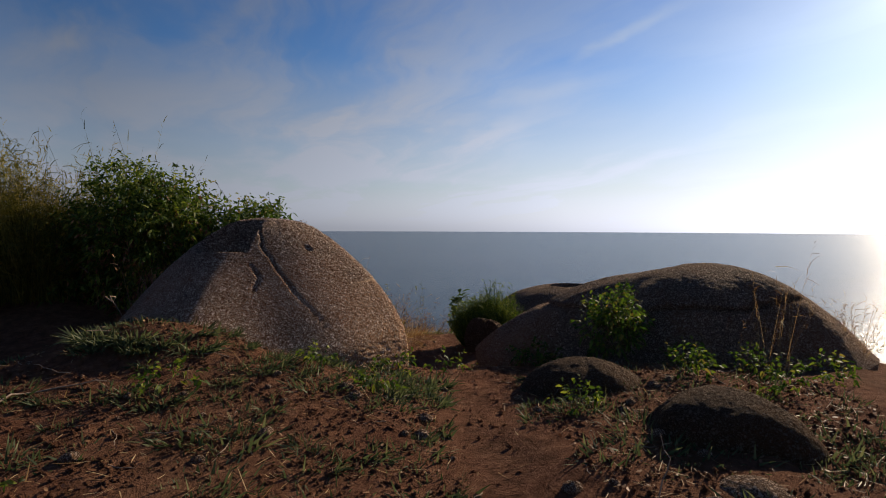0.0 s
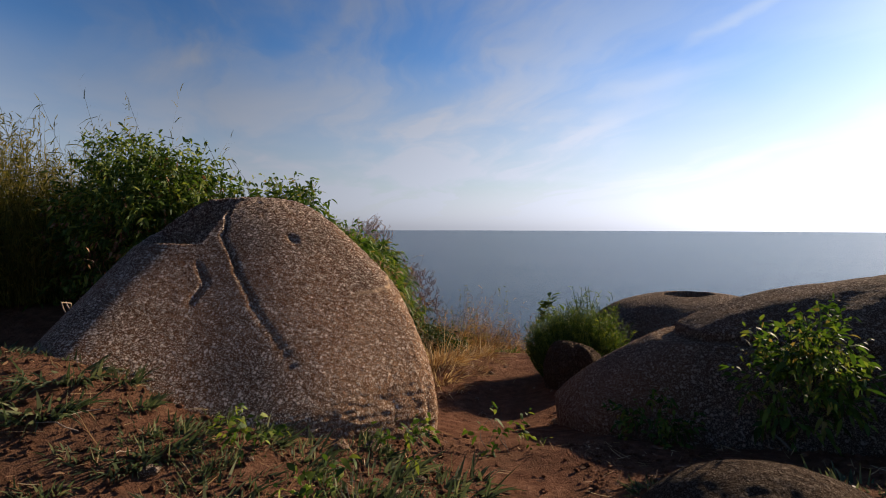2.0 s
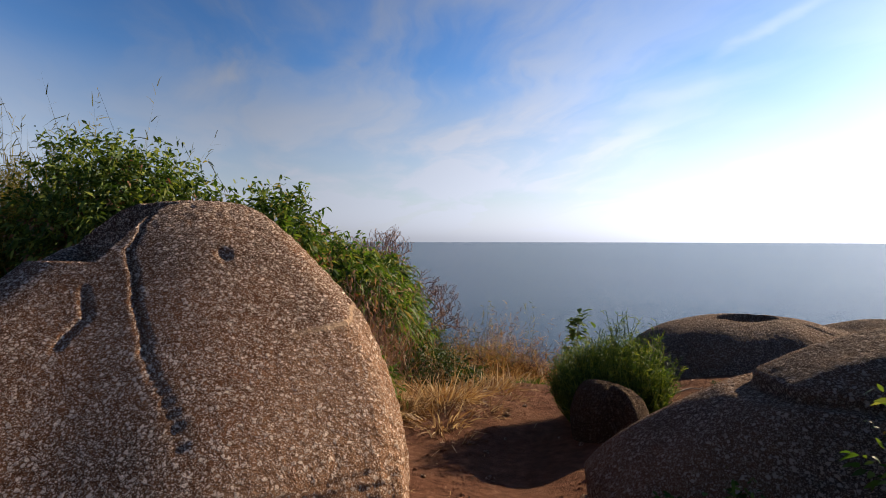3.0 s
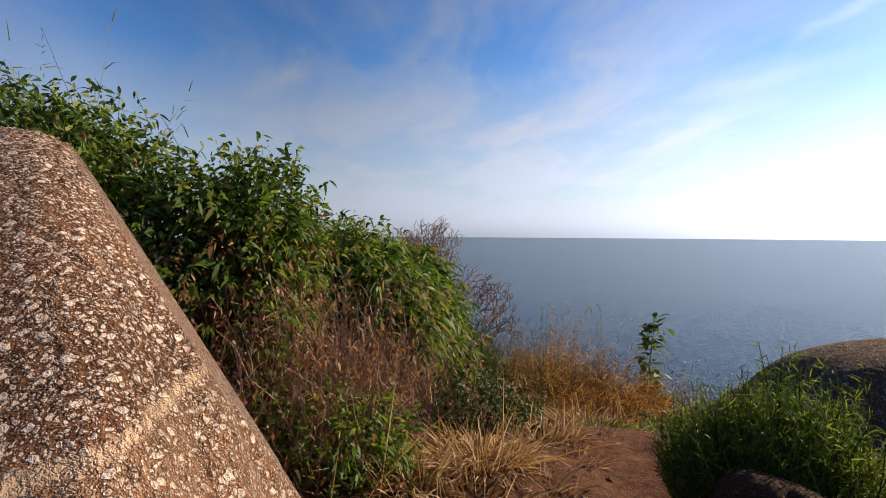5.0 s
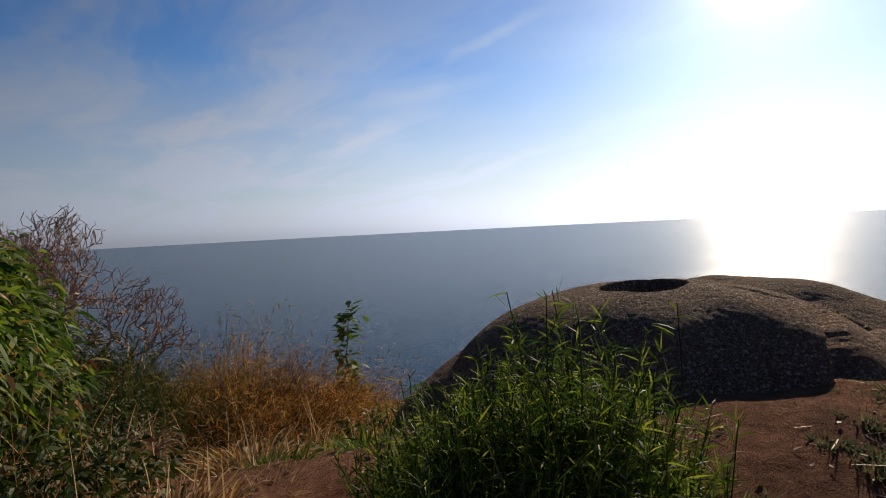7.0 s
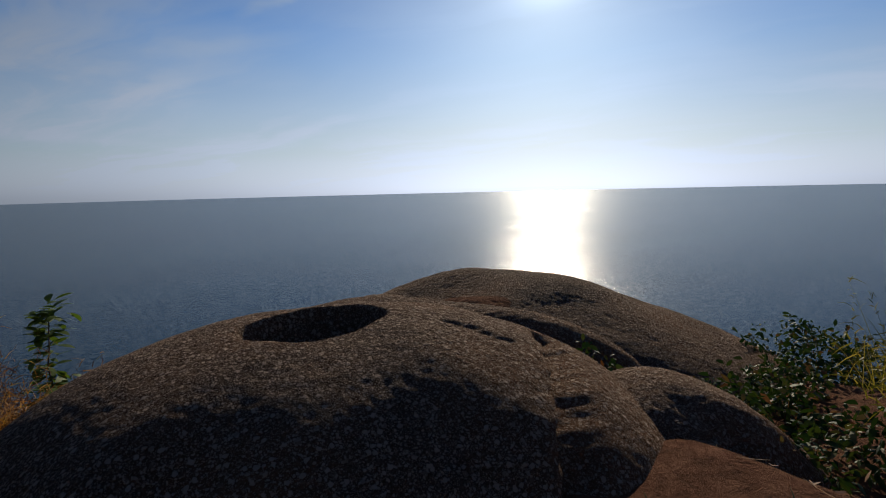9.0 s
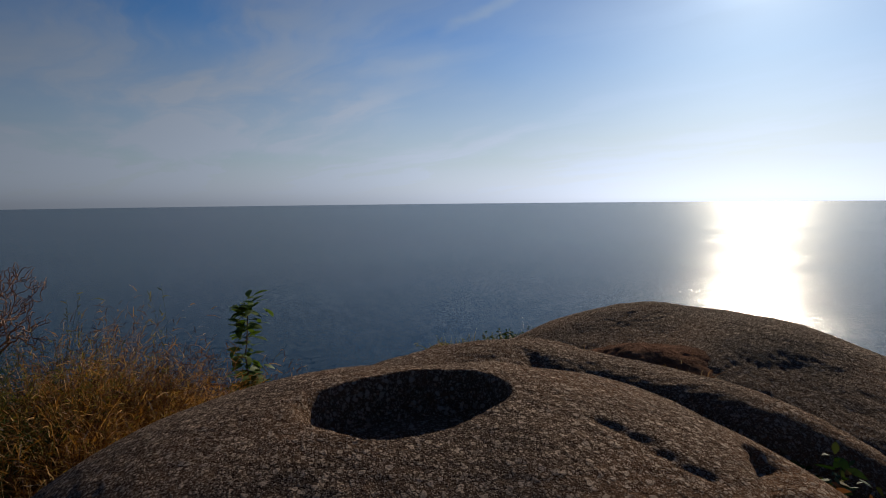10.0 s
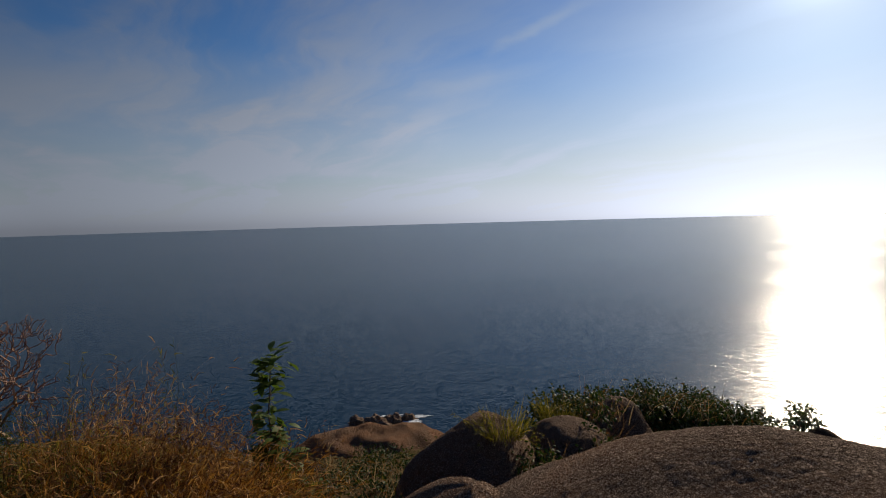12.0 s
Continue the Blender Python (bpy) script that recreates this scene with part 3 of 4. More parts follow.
rock("rock_slab", (3.8, 16.1), -0.88, -2.1, [(0, 0.4), (60, 0.7), (90, 1.0), (150, 1.7), (180, 2.2), (225, 1.9), (270, 1.3), (320, 0.6)], [(0, 0.25), (90, 0.5), (180, 0.95), (225, 0.9), (270, 0.6)], "slanting split slab at the whaleback's end", GRANITE, None, ((0, 2.2), (90, 1.6), (180, 1.1), (225, 1.15), (270, 1.4)), 130, 60, 0.05, seed=32.0)
tagged(rock("ground", (5.05, 13.85), -0.24, -0.9, [(0, 1.0), (45, 0.6), (90, 0.7), (135, 1.0), (180, 0.8), (240, 0.7), (290, 1.4), (325, 2.2)], [(0, 0.8)], "brown earth lying in the dip between whalebacks", EARTH, None, ((0, 2.0),), 120, 50, 0.05, 0.012, seed=38.0), "brown earth lying in the dip between whalebacks", "ground", kind="structure")
rock("boulder", (8.5, 23.4), -2.85, -4.9, [(0, 1.4), (90, 1.0), (180, 1.0), (270, 1.0)], [(0, 0.8), (180, 0.6)], "slanting granite boulder beside scrub", GRANITE, None, ((0, 2.2),), 90, 40, 0.15, seed=33.0)
rock("boulder", (8.0, 19.6), -2.3, -3.6, [(0, 0.7), (90, 0.5), (180, 0.6), (270, 0.5)], [(0, 0.5)], "low dark boulder in dry grass", GRANITE_DARK, None, ((0, 2.0),), 70, 30, 0.08, seed=34.0)
rock("boulder", (12.6, 21.9), -3.35, -6.0, [(0, 1.0), (90, 0.8), (180, 1.1), (270, 0.8)], [(0, 0.6)], "far rounded boulder above the water", GRANITE_DARK, None, ((0, 2.0),), 70, 30, 0.12, seed=35.0)
rock("rock_slab", (3.5, 41.0), -10.0, -14.0, [(0, 5.2), (90, 2.5), (180, 7.0), (270, 4.0)], [(0, 0.5), (270, 0.8)], "broad brown granite slab on the slope", GRANITE_WARM, None, ((0, 3.0),), 110, 50, 0.18, seed=36.0)
rock("rock", (0.4, 33.5), -8.3, -10.0, [(0, 1.1), (90, 0.8), (180, 1.1), (270, 0.8)], [(0, 0.55)], "dark rock under the pale slab", GRANITE_DARK, None, ((0, 2.0),), 60, 30, 0.15, seed=37.0)
for k, (x, y, w, top) in enumerate([(3.5, 121, 3.0, -37.8), (7.0, 122, 2.4, -38.2), (-0.5, 123, 2.0, -38.4), (10.5, 123, 2.0, -38.8), (5.0, 119, 2.0, -38.4), (70, 60, 8.0, -34.0), (64, 66, 5.0, -36.5)]):
    rock("sea_rock", (x, y), top, SEA - 1.5, [(0, w), (90, w * 0.6), (180, w), (270, w * 0.7)], [(0, 0.4), (180, 0.5)], "pale wave-washed rock standing in the sea", GRANITE, None, ((0, 2.0),), 50, 24, 0.5, seed=40.0 + k, group="sea rocks")


# ---- plants ----
rng = np.random.default_rng(7)


def unit(v):
    return v / np.maximum(np.linalg.norm(v, axis=1), 1e-9)[:, None]


BLADE = (0.9, 1.0, 0.7, 0.4, 0.03)
LEAF = (0.12, 1.0, 0.8, 0.03)


def ribbons(base, way, length, width, droop, shape=LEAF, side=None):
    """Blades or leaves: each a strip along way that sags by droop. shape: its width from foot to tip."""
    n, k = len(base), len(shape)
    way = unit(np.asarray(way, float))
    if side is None:
        side = np.cross(way, unit(rng.normal(size=(n, 3))))
    side = unit(side)
    t = np.linspace(0, 1, k)
    mid = base[:, None] + way[:, None] * (length[:, None] * t)[..., None]
    mid[..., 2] -= (droop * length)[:, None] * t ** 2
    half = side[:, None] * (0.5 * width[:, None] * np.array(shape))[..., None]
    v = np.stack([mid - half, mid + half], 2).reshape(-1, 3)
    i = (np.arange(n) * 2 * k)[:, None] + 2 * np.arange(k - 1)[None]
    f = np.stack([i, i + 1, i + 3, i + 2], -1).reshape(-1, 4)
    return v, f


def joined(*pieces):
    vs, fs, o = [], [], 0
    for v, f in pieces:
        vs.append(v), fs.append(f + o)
        o += len(v)
    return np.concatenate(vs), np.concatenate(fs)


def tube(points, radii, sides=6):
    """A tapered round stem through points."""
    p = np.asarray(points, float)
    d = unit(np.gradient(p, axis=0))
    u = unit(np.cross(d, np.where(np.abs(d[:, 2:3]) > 0.9, [[1.0, 0, 0]], [[0, 0, 1.0]])))
    w = np.cross(d, u)
    a = np.linspace(0, 2 * math.pi, sides, endpoint=False)
    v = p[:, None] + np.asarray(radii)[:, None, None] * (u[:, None] * np.cos(a)[None, :, None] + w[:, None] * np.sin(a)[None, :, None])
    k = np.arange(len(p) - 1)[:, None] * sides
    j = np.arange(sides)[None]
    f = np.stack([k + j, k + (j + 1) % sides, k + sides + (j + 1) % sides, k + sides + j], -1).reshape(-1, 4)
    return v.reshape(-1, 3), f


def bent_line(a, b, wander, count=7):
    t = np.linspace(0, 1, count)[:, None]
    a, b = np.asarray(a, float), np.asarray(b, float)
    return a * (1 - t) + b * t + np.cumsum(rng.normal(size=(count, 3)), 0) * wander * np.linalg.norm(b - a) * 0.12 * np.sin(t * math.pi)


def stems(feet, heads, radius, wander=0.5, sides=5):
    t = np.linspace(0, 1, 7)
    return joined(*[tube(bent_line(a, b, wander), radius * (1 - 0.78 * t), sides) for a, b in zip(feet, heads)])


def stuff(name, v, f, mat, parent, label="", smooth=False):
    return tagged(part(name, mesh_of(name, v, f, mat, smooth), parent, label), kind="stuff")


def on_ground(x, y, lift=0.0):
    return (x, y, float(ground_height(x, y)) + lift)


def shrub(place, blobs, count, leaf, mat, label, name="shrub", group="shrubs", droop=0.5, slim=0.32, brown=0.0, twigs=10, dry=0, shoots=0):
    """A leafy shrub: sprays of leaves on twigs over rounded masses. blobs: (x, y, z, rx, ry, rz) about its foot; leaf: a leaf's length."""
    ob = thing(name, place, label, "shrub", group)
    blobs = np.array(blobs, float)
    area = blobs[:, 3] * blobs[:, 4] + blobs[:, 4] * blobs[:, 5] + blobs[:, 3] * blobs[:, 5]
    per = 7
    sprays = int(count * 1.7) // per
    pick = rng.choice(len(blobs), sprays, p=area / area.sum())
    d = unit(rng.normal(size=(sprays, 3)))
    lump = np.array([noise.fractal((p[0] * 2.6 + b, p[1] * 2.6, p[2] * 2.6), 0.8, 2.0, 3) for p, b in zip(d, pick * 7.1)])
    depth = 0.95 + 0.42 * lump - np.abs(rng.normal(size=sprays)) * 0.26
    at = blobs[pick, :3] + d * blobs[pick, 3:] * depth[:, None]
    keep = at[:, 2] > 0.05
    at, d = at[keep], d[keep]
    n = len(at)
    axis = unit(d + rng.normal(size=(n, 3)) * 0.5 + np.array([0, 0, 0.25]))
    # leaves set along each spray
    along = np.linspace(0, 1, per)[None, :] * leaf * 2.4
    foot = (at[:, None] + axis[:, None] * along[..., None]).reshape(-1, 3)
    way = unit(np.repeat(axis, per, 0) * 0.7 + rng.normal(size=(n * per, 3)) * 0.62 + np.array([0, 0, -0.08]))
    total = n * per
    size = leaf * rng.uniform(0.55, 1.25, total)
    top = (blobs[:, 2] + blobs[:, 5]).max()
    patch = np.repeat(rng.random(n) < brown * smooth_step(0.95, 0.3, at[:, 2] / top), per)
    g = ~patch
    v, f = ribbons(foot[g], way[g], size[g], size[g] * slim, droop * rng.uniform(0.3, 1.3, g.sum()))
    stuff("foliage", v, f, mat, ob)
    if patch.sum() > 5:
        v, f = ribbons(foot[patch], way[patch], size[patch] * 0.5, size[patch] * slim * 0.9, np.full(patch.sum(), droop * 1.5))
        stuff("withered_foliage", v, f, LEAF_BROWN, ob, "withered brown leaves")
    heads = [blobs[i % len(blobs), :3] + unit(rng.normal(size=(1, 3)))[0] * blobs[i % len(blobs), 3:] * 0.95 for i in range(twigs)]
    heads = [(h[0], h[1], max(h[2], 0.2)) for h in heads]
    feet = [(rng.normal() * 0.12, rng.normal() * 0.12, -0.08) for _ in range(twigs)]
    for p, q in zip(feet, heads):
        part("branch", mesh_of("branch", *tube(bent_line(p, q, 0.5), np.linspace(1, 0.25, 7) * min(0.016, 0.012 * float((blobs[:, 2] + blobs[:, 5]).max()) + 0.001), 5), BARK), ob)
    if shoots:
        # leggy shoots that stand out over the top
        which = rng.integers(0, len(blobs), shoots)
        foot = blobs[which, :3] + np.stack([rng.normal(size=shoots) * blobs[which, 3] * 0.5, rng.normal(size=shoots) * blobs[which, 4] * 0.5, blobs[which, 5] * 0.6], 1)
        heads = foot + np.stack([rng.normal(size=shoots) * 0.14, rng.normal(size=shoots) * 0.14, rng.uniform(0.35, 0.85, shoots)], 1)
        lines = [bent_line(a, b, 0.5, 8) for a, b in zip(foot, heads)]
        v, f = joined(*[tube(p, np.linspace(0.006, 0.002, 8), 4) for p in lines])
        stuff("shoot_mass", v, f, BARK, ob)
        spots = np.concatenate([p[1:] for p in lines])
        spots = np.repeat(spots, 3, 0)
        m = len(spots)
        v, f = ribbons(spots, rng.normal(size=(m, 3)) + [0, 0, 0.2], leaf * rng.uniform(0.4, 0.9, m), leaf * 0.3 * rng.uniform(0.6, 1, m), np.full(m, 0.5))
        stuff("shoot_foliage", v, f, mat, ob)
    if dry:
        lo = np.stack([blobs[:, 0].mean() + rng.normal(size=dry) * blobs[:, 3].max() * 0.7, blobs[:, 1].mean() + rng.normal(size=dry) * blobs[:, 4].max() * 0.7, np.zeros(dry)], 1)
        v, f = ribbons(lo, rng.normal(size=(dry, 3)) * 0.4 + [0, 0, 1], rng.uniform(0.4, 1.1, dry), np.full(dry, 0.008), rng.uniform(0, 0.5, dry), (1, 0.9, 0.7, 0.1))
        stuff("dry_undergrowth", v, f, STRAW, ob, "dry straw-coloured stalks")
    return ob


def tussock(place, radius, count, height, mat, label, name="grass_tussock", group="grass tussocks", lean=0.35, droop=0.35, width=0.007, wisps=0.0):
    """A clump of grass. wisps: share of the blades' tips that carry feathery seed heads."""
    ob = thing(name, place, label, "grass", group)
    a, r = rng.uniform(0, 2 * math.pi, count), radius * np.sqrt(rng.random(count)) * 0.75
    foot = np.stack([r * np.cos(a), r * np.sin(a), np.full(count, -0.05)], 1)
    ragged = np.array([0.8 + 0.55 * noise.noise((p[0] * 1.7 + place[0], p[1] * 1.7 + place[1], 0.3)) for p in foot])
    way = np.stack([np.cos(a), np.sin(a), np.zeros(count)], 1) * (lean * rng.uniform(0.1, 1.5, count))[:, None] + rng.normal(size=(count, 3)) * 0.16 + [0, 0, 1]
    length = height * rng.uniform(0.45, 1.1, count) * ragged
    bow = droop * rng.uniform(0.2, 1.6, count)
    v, f = ribbons(foot, way, length, width * rng.uniform(0.7, 1.3, count), bow, BLADE)
    stuff("blade_mass", v, f, mat, ob)
    if wisps:
        some = np.flatnonzero(rng.random(count) < wisps)
        per = 9
        tip = foot[some] + unit(way[some]) * length[some][:, None]
        tip[:, 2] -= bow[some] * length[some]
        back = unit(way[some])
        spots = (tip[:, None] - back[:, None] * (np.linspace(0, 0.28, per)[None] * length[some][:, None])[..., None]).reshape(-1, 3)
        m = len(spots)
        v, f = ribbons(spots, np.repeat(back, per, 0) + rng.normal(size=(m, 3)) * 0.7, 0.09 * height * rng.uniform(0.4, 1.2, m), np.full(m, width * 1.1), np.full(m, 0.4), (1, 0.8, 0.1))
        stuff("seed_head", v, f, mat, ob)
    return ob


def leafy_stems(place, radius, count, height, leaf, width, mat, label, name, group, category="bush", lean=0.3, per=14):
    """Upright stems set with narrow leaves, like young bamboo."""
    ob = thing(name, place, label, category, group)
    a, r = rng.uniform(0, 2 * math.pi, count), radius * np.sqrt(rng.random(count))
    foot = np.stack([r * np.cos(a) * 0.75, r * np.sin(a) * 0.75, np.full(count, -0.05)], 1)
    tall = height * (rng.uniform(0.45, 0.95, count) + 0.2 * (rng.random(count) < 0.12)) * (1.05 - 0.45 * (r / radius) ** 2)
    head = foot + np.stack([np.cos(a) * lean * r * 1.4, np.sin(a) * lean * r * 1.4, tall], 1) + rng.normal(size=(count, 3)) * 0.05
    v, f = joined(*[tube(bent_line(p, q, 0.3, 5), np.linspace(0.006, 0.002, 5), 4) for p, q in zip(foot, head)])
    stuff("stem_mass", v, f, mat, ob)
    t = rng.uniform(0.15, 1.0, (count, per))
    spots = (foot[:, None] * (1 - t[..., None]) + head[:, None] * t[..., None]).reshape(-1, 3)
    m = len(spots)
    way = rng.normal(size=(m, 3)) * [1, 1, 0.5] + [0, 0, 1.05]
    v, f = ribbons(spots, way, leaf * rng.uniform(0.5, 1.2, m), width * rng.uniform(0.7, 1.2, m), rng.uniform(0.05, 0.4, m), (0.3, 1.0, 0.7, 0.03))
    stuff("foliage", v, f, mat, ob)
    return ob


def dead_thicket(place, spread, count, height, label, leaves=0):
    """A tangle of dry stems, some with withered leaves."""
    ob = thing("dead_thicket", place, label, "dry brush", "dry brush")
    off = np.clip(rng.normal(size=(4, count)), -1.5, 1.5) * spread
    feet = np.stack([off[0] * 0.5, off[1] * 0.5, np.full(count, -0.05)], 1)
    heads = feet + np.stack([off[2] * 0.45, off[3] * 0.45, height * rng.uniform(0.35, 1.0, count)], 1)
    v, f = stems(feet, heads, 0.006, 0.35, 4)
    stuff("brush", v, f, DRY_STEM, ob)
    n = count * 5
    k = rng.integers(0, count, n)
    t = rng.uniform(0.2, 1, (n, 1))
    spots = feet[k] * (1 - t) + heads[k] * t
    v, f = ribbons(spots, rng.normal(size=(n, 3)) + [0, 0, 0.3], rng.uniform(0.08, 0.3, n), np.full(n, 0.005), rng.uniform(0, 0.8, n), (1, 0.8, 0.1))
    stuff("twig_mass", v, f, STRAW_BROWN, ob)
    if leaves:
        k = rng.integers(0, count, leaves)
        t = rng.uniform(0.2, 1, (leaves, 1))
        spots = feet[k] * (1 - t) + heads[k] * t + rng.normal(size=(leaves, 3)) * 0.07
        v, f = ribbons(spots, rng.normal(size=(leaves, 3)) + [0, 0, -0.3], rng.uniform(0.03, 0.055, leaves), rng.uniform(0.015, 0.03, leaves), rng.uniform(0.3, 1.2, leaves))
        stuff("withered_foliage", v, f, LEAF_BROWN, ob, "withered russet leaves")
    return ob


def bare_tree(place, height, label):
    """A dead tree: forked, crooked, leafless branches swept to one side."""
    ob = thing("dead_tree", place, label, "dead tree", "dead trees")
    fine, level = [], [((0, 0, -0.3), np.array([0.15, -0.1, 1.0]), height * 0.3, 0.11)]
    for depth in range(6):
        nxt = []
        for p, d, l, r in level:
            d = d / np.linalg.norm(d)
            q = np.asarray(p) + d * l
            piece = tube(bent_line(p, q, 0.9, 6), np.linspace(r, r * 0.66, 6), 6 if depth < 2 else 4)
            if depth < 3:
                part("trunk" if depth == 0 else "bough", mesh_of("bough", *piece, DEADWOOD), ob)
            else:
                fine.append(piece)
            for _ in range(3):
                nxt.append((q, d + rng.normal(size=3) * 0.42 + [0.03, 0, 0.3], l * rng.uniform(0.6, 0.85), max(r * 0.6, 0.011)))
        level = nxt
    stuff("twig_mass", *joined(*fine), DRY_STEM, ob)
    return ob


def sapling(place, height):
    """A thin young tree with tiers of large leaves."""
    ob = thing("young_tree", place, "slender young tree with tiers of large leaves", "tree", "trees")
    line = bent_line((0, 0, -0.3), (-0.1, 0.1, height), 0.1, 12)
    part("trunk", mesh_of("trunk", *tube(line, np.linspace(0.035, 0.012, 12), 7), BARK), ob)
    leaf_v, leaf_f = ribbons(np.zeros((1, 3)), np.array([[1.0, 0, 0.1]]), np.array([1.0]), np.array([0.42]), np.array([0.35]), (0.1, 0.7, 1.0, 0.75, 0.05), np.array([[0, 1.0, 0]]))
    me = mesh_of("leaf", leaf_v, leaf_f, LEAF_BRIGHT)
    tiers = [(1.0, 44, 0.28), (0.93, 36, 0.3), (0.84, 10, 0.24), (0.74, 26, 0.28), (0.66, 40, 0.31), (0.56, 42, 0.32), (0.47, 44, 0.33), (0.38, 44, 0.33), (0.28, 30, 0.3)]
    side = [(0.42, 0.1, 0.46), (0.3, -0.12, 0.36), (0.5, 0.05, 0.3)]
    heads = [(line[int(11 * h)], n, s) for h, n, s in tiers] + [(line[5] + np.array([x, y, height * (z - 0.45)]), 26, 0.32) for x, y, z in side]
    for q, n, s in heads:
        for _ in range(n):
            lf = part("leaf", me, ob)
            lf.matrix_local = Matrix.LocRotScale(Vector(q) + Vector(rng.normal(size=3) * 0.15), Euler((rng.normal() * 0.3, rng.uniform(-0.7, 0.5), rng.uniform(0, 6.28))), Vector((s * rng.uniform(1.0, 1.6),) * 3))
    v, f = stems([line[5]] * 3, [h[0] for h in heads[-3:]], 0.012)
    part("side_branches", mesh_of("side_branches", v, f, BARK), ob)


# thicket behind the cracked boulder and along the slope
shrub(on_ground(-5.2, 9.3), [(0, 0, 1.2, 1.0, 0.9, 1.15), (0.5, 0.1, 1.45, 0.7, 0.7, 0.75), (-0.9, 0.3, 0.8, 0.9, 0.8, 0.9)], 19000, 0.1, LEAF_BRIGHT, "dense dark shrub with a withered brown side", brown=0.3, shoots=5)
shrub(on_ground(-3.7, 9.9), [(0, 0, 0.9, 0.8, 0.9, 1.15), (0.3, 0.3, 1.4, 0.5, 0.6, 0.75)], 12000, 0.11, LEAF_GREEN, "tangled shrub with thin leggy shoots", brown=0.5, shoots=8, dry=450)
shrub(on_ground(-4.4, 11.4), [(0, 0, 0.7, 1.0, 0.9, 0.8), (0.7, 0.1, 0.5, 0.8, 0.8, 0.65)], 14000, 0.1, LEAF_GREEN, "tall green shrub hung with vines and dry stems", brown=0.4, dry=500, shoots=10)
shrub(on_ground(-3.4, 12.0), [(0, 0, 0.95, 0.7, 0.7, 0.75), (-0.3, -0.2, 1.25, 0.5, 0.5, 0.42), (0.45, -0.2, 0.75, 0.5, 0.5, 0.45)], 15000, 0.18, LEAF_GREEN, "green shrub with long drooping leaves", brown=0.25, slim=0.22, droop=0.8, dry=150, shoots=5)
shrub(on_ground(-3.45, 13.6), [(0, 0, 1.05, 0.75, 0.75, 0.85), (0.2, -0.2, 1.6, 0.5, 0.5, 0.42)], 13000, 0.18, LEAF_GREEN, "rounded green shrub with narrow drooping leaves", brown=0.15, slim=0.22, droop=0.8)
shrub(on_ground(-2.85, 12.7), [(0, 0, 0.55, 0.6, 0.6, 0.6), (-0.1, 0.1, 0.95, 0.45, 0.45, 0.4)], 9000, 0.16, LEAF_GREEN, "green shrub drooping over the dry brush", brown=0.15, slim=0.22, droop=0.8, dry=60)
shrub(on_ground(-2.6, 14.8), [(0, 0, 0.45, 0.7, 0.7, 0.55)], 4000, 0.09, LEAF_MIXED, "low half-withered shrub at the thicket's end", brown=0.6, dry=200)
dead_thicket(on_ground(-2.7, 9.7), 0.9, 300, 1.6, "tangle of dry stems and russet leaves", 3000)
dead_thicket(on_ground(-2.4, 10.8), 0.7, 260, 1.1, "tangle of reddish dry stems", 1000)
dead_thicket(on_ground(-1.8, 12.0), 0.8, 150, 0.5, "grey-brown dry brush beside the path", 200)
dead_thicket(on_ground(-2.1, 13.8), 0.7, 140, 0.5, "grey-brown dry brush on the slope", 100)
dead_thicket(on_ground(-4.3, 8.7), 0.6, 80, 1.3, "dry stems against the dark shrub", 500)
shrub(on_ground(-2.3, 9.5), [(0, 0, 0.25, 0.7, 0.5, 0.35)], 2500, 0.08, LEAF_GREEN, "low green undergrowth at the thicket's foot", dry=60)
shrub(on_ground(-1.6, 11.4), [(0, 0, 0.2, 0.6, 0.6, 0.3)], 1800, 0.08, LEAF_MIXED, "low half-dry undergrowth beside the path", dry=80)
bare_tree(on_ground(-6.2, 23.0), 5.8, "leafless dead tree with crooked branches")
bare_tree(on_ground(-6.9, 22.4), 5.6, "grey leafless tree beside the thicket")
bare_tree(on_ground(-5.6, 23.9), 5.3, "tall leafless dead tree over dry grass")
bare_tree(on_ground(-7.4, 23.8), 5.8, "leafless dead tree leaning on the thicket")
shrub(on_ground(-5.9, 21.6), [(0, 0, 1.3, 1.2, 1.0, 1.5), (0.9, 0.2, 0.9, 0.8, 0.8, 1.1)], 9000, 0.12, LEAF_MIXED, "dark half-bare shrub under the dead trees", brown=0.5, twigs=14, dry=200, shoots=8)
shrub(on_ground(-4.6, 22.3), [(0, 0, 0.9, 0.8, 0.8, 1.0)], 4000, 0.11, LEAF_MIXED, "dark undergrowth beneath the dead trees", brown=0.4, twigs=8, dry=120)

# feathery tall grass at the clearing's edge
for x, y, r, c, h in [(-6.9, 9.2, 0.9, 1500, 2.9), (-7.9, 8.6, 1.0, 1500, 3.2), (-6.3, 10.2, 0.8, 1000, 2.9)]:
    tussock(on_ground(x, y), r, c, h, OLIVE, "tall feathery olive grass clump", "tall_grass", "tall grass", 0.22, 0.3, 0.011, 0.5)
leafy_stems(on_ground(-7.2, 9.0), 1.0, 320, 2.7, 0.13, 0.014, OLIVE, "tall olive reeds with narrow leaves", "reed_clump", "reeds", "reed", 0.2, 26)
leafy_stems(on_ground(-7.7, 9.3), 1.0, 280, 3.0, 0.16, 0.017, OLIVE, "dense yellow-green reeds with narrow leaves", "reed_clump", "reeds", "reed", 0.2, 28)
leafy_stems(on_ground(-6.2, 9.9), 0.5, 30, 2.7, 0.11, 0.01, OLIVE, "wispy reeds standing over the shrubs", "reed_clump", "reeds", "reed", 0.3, 24)

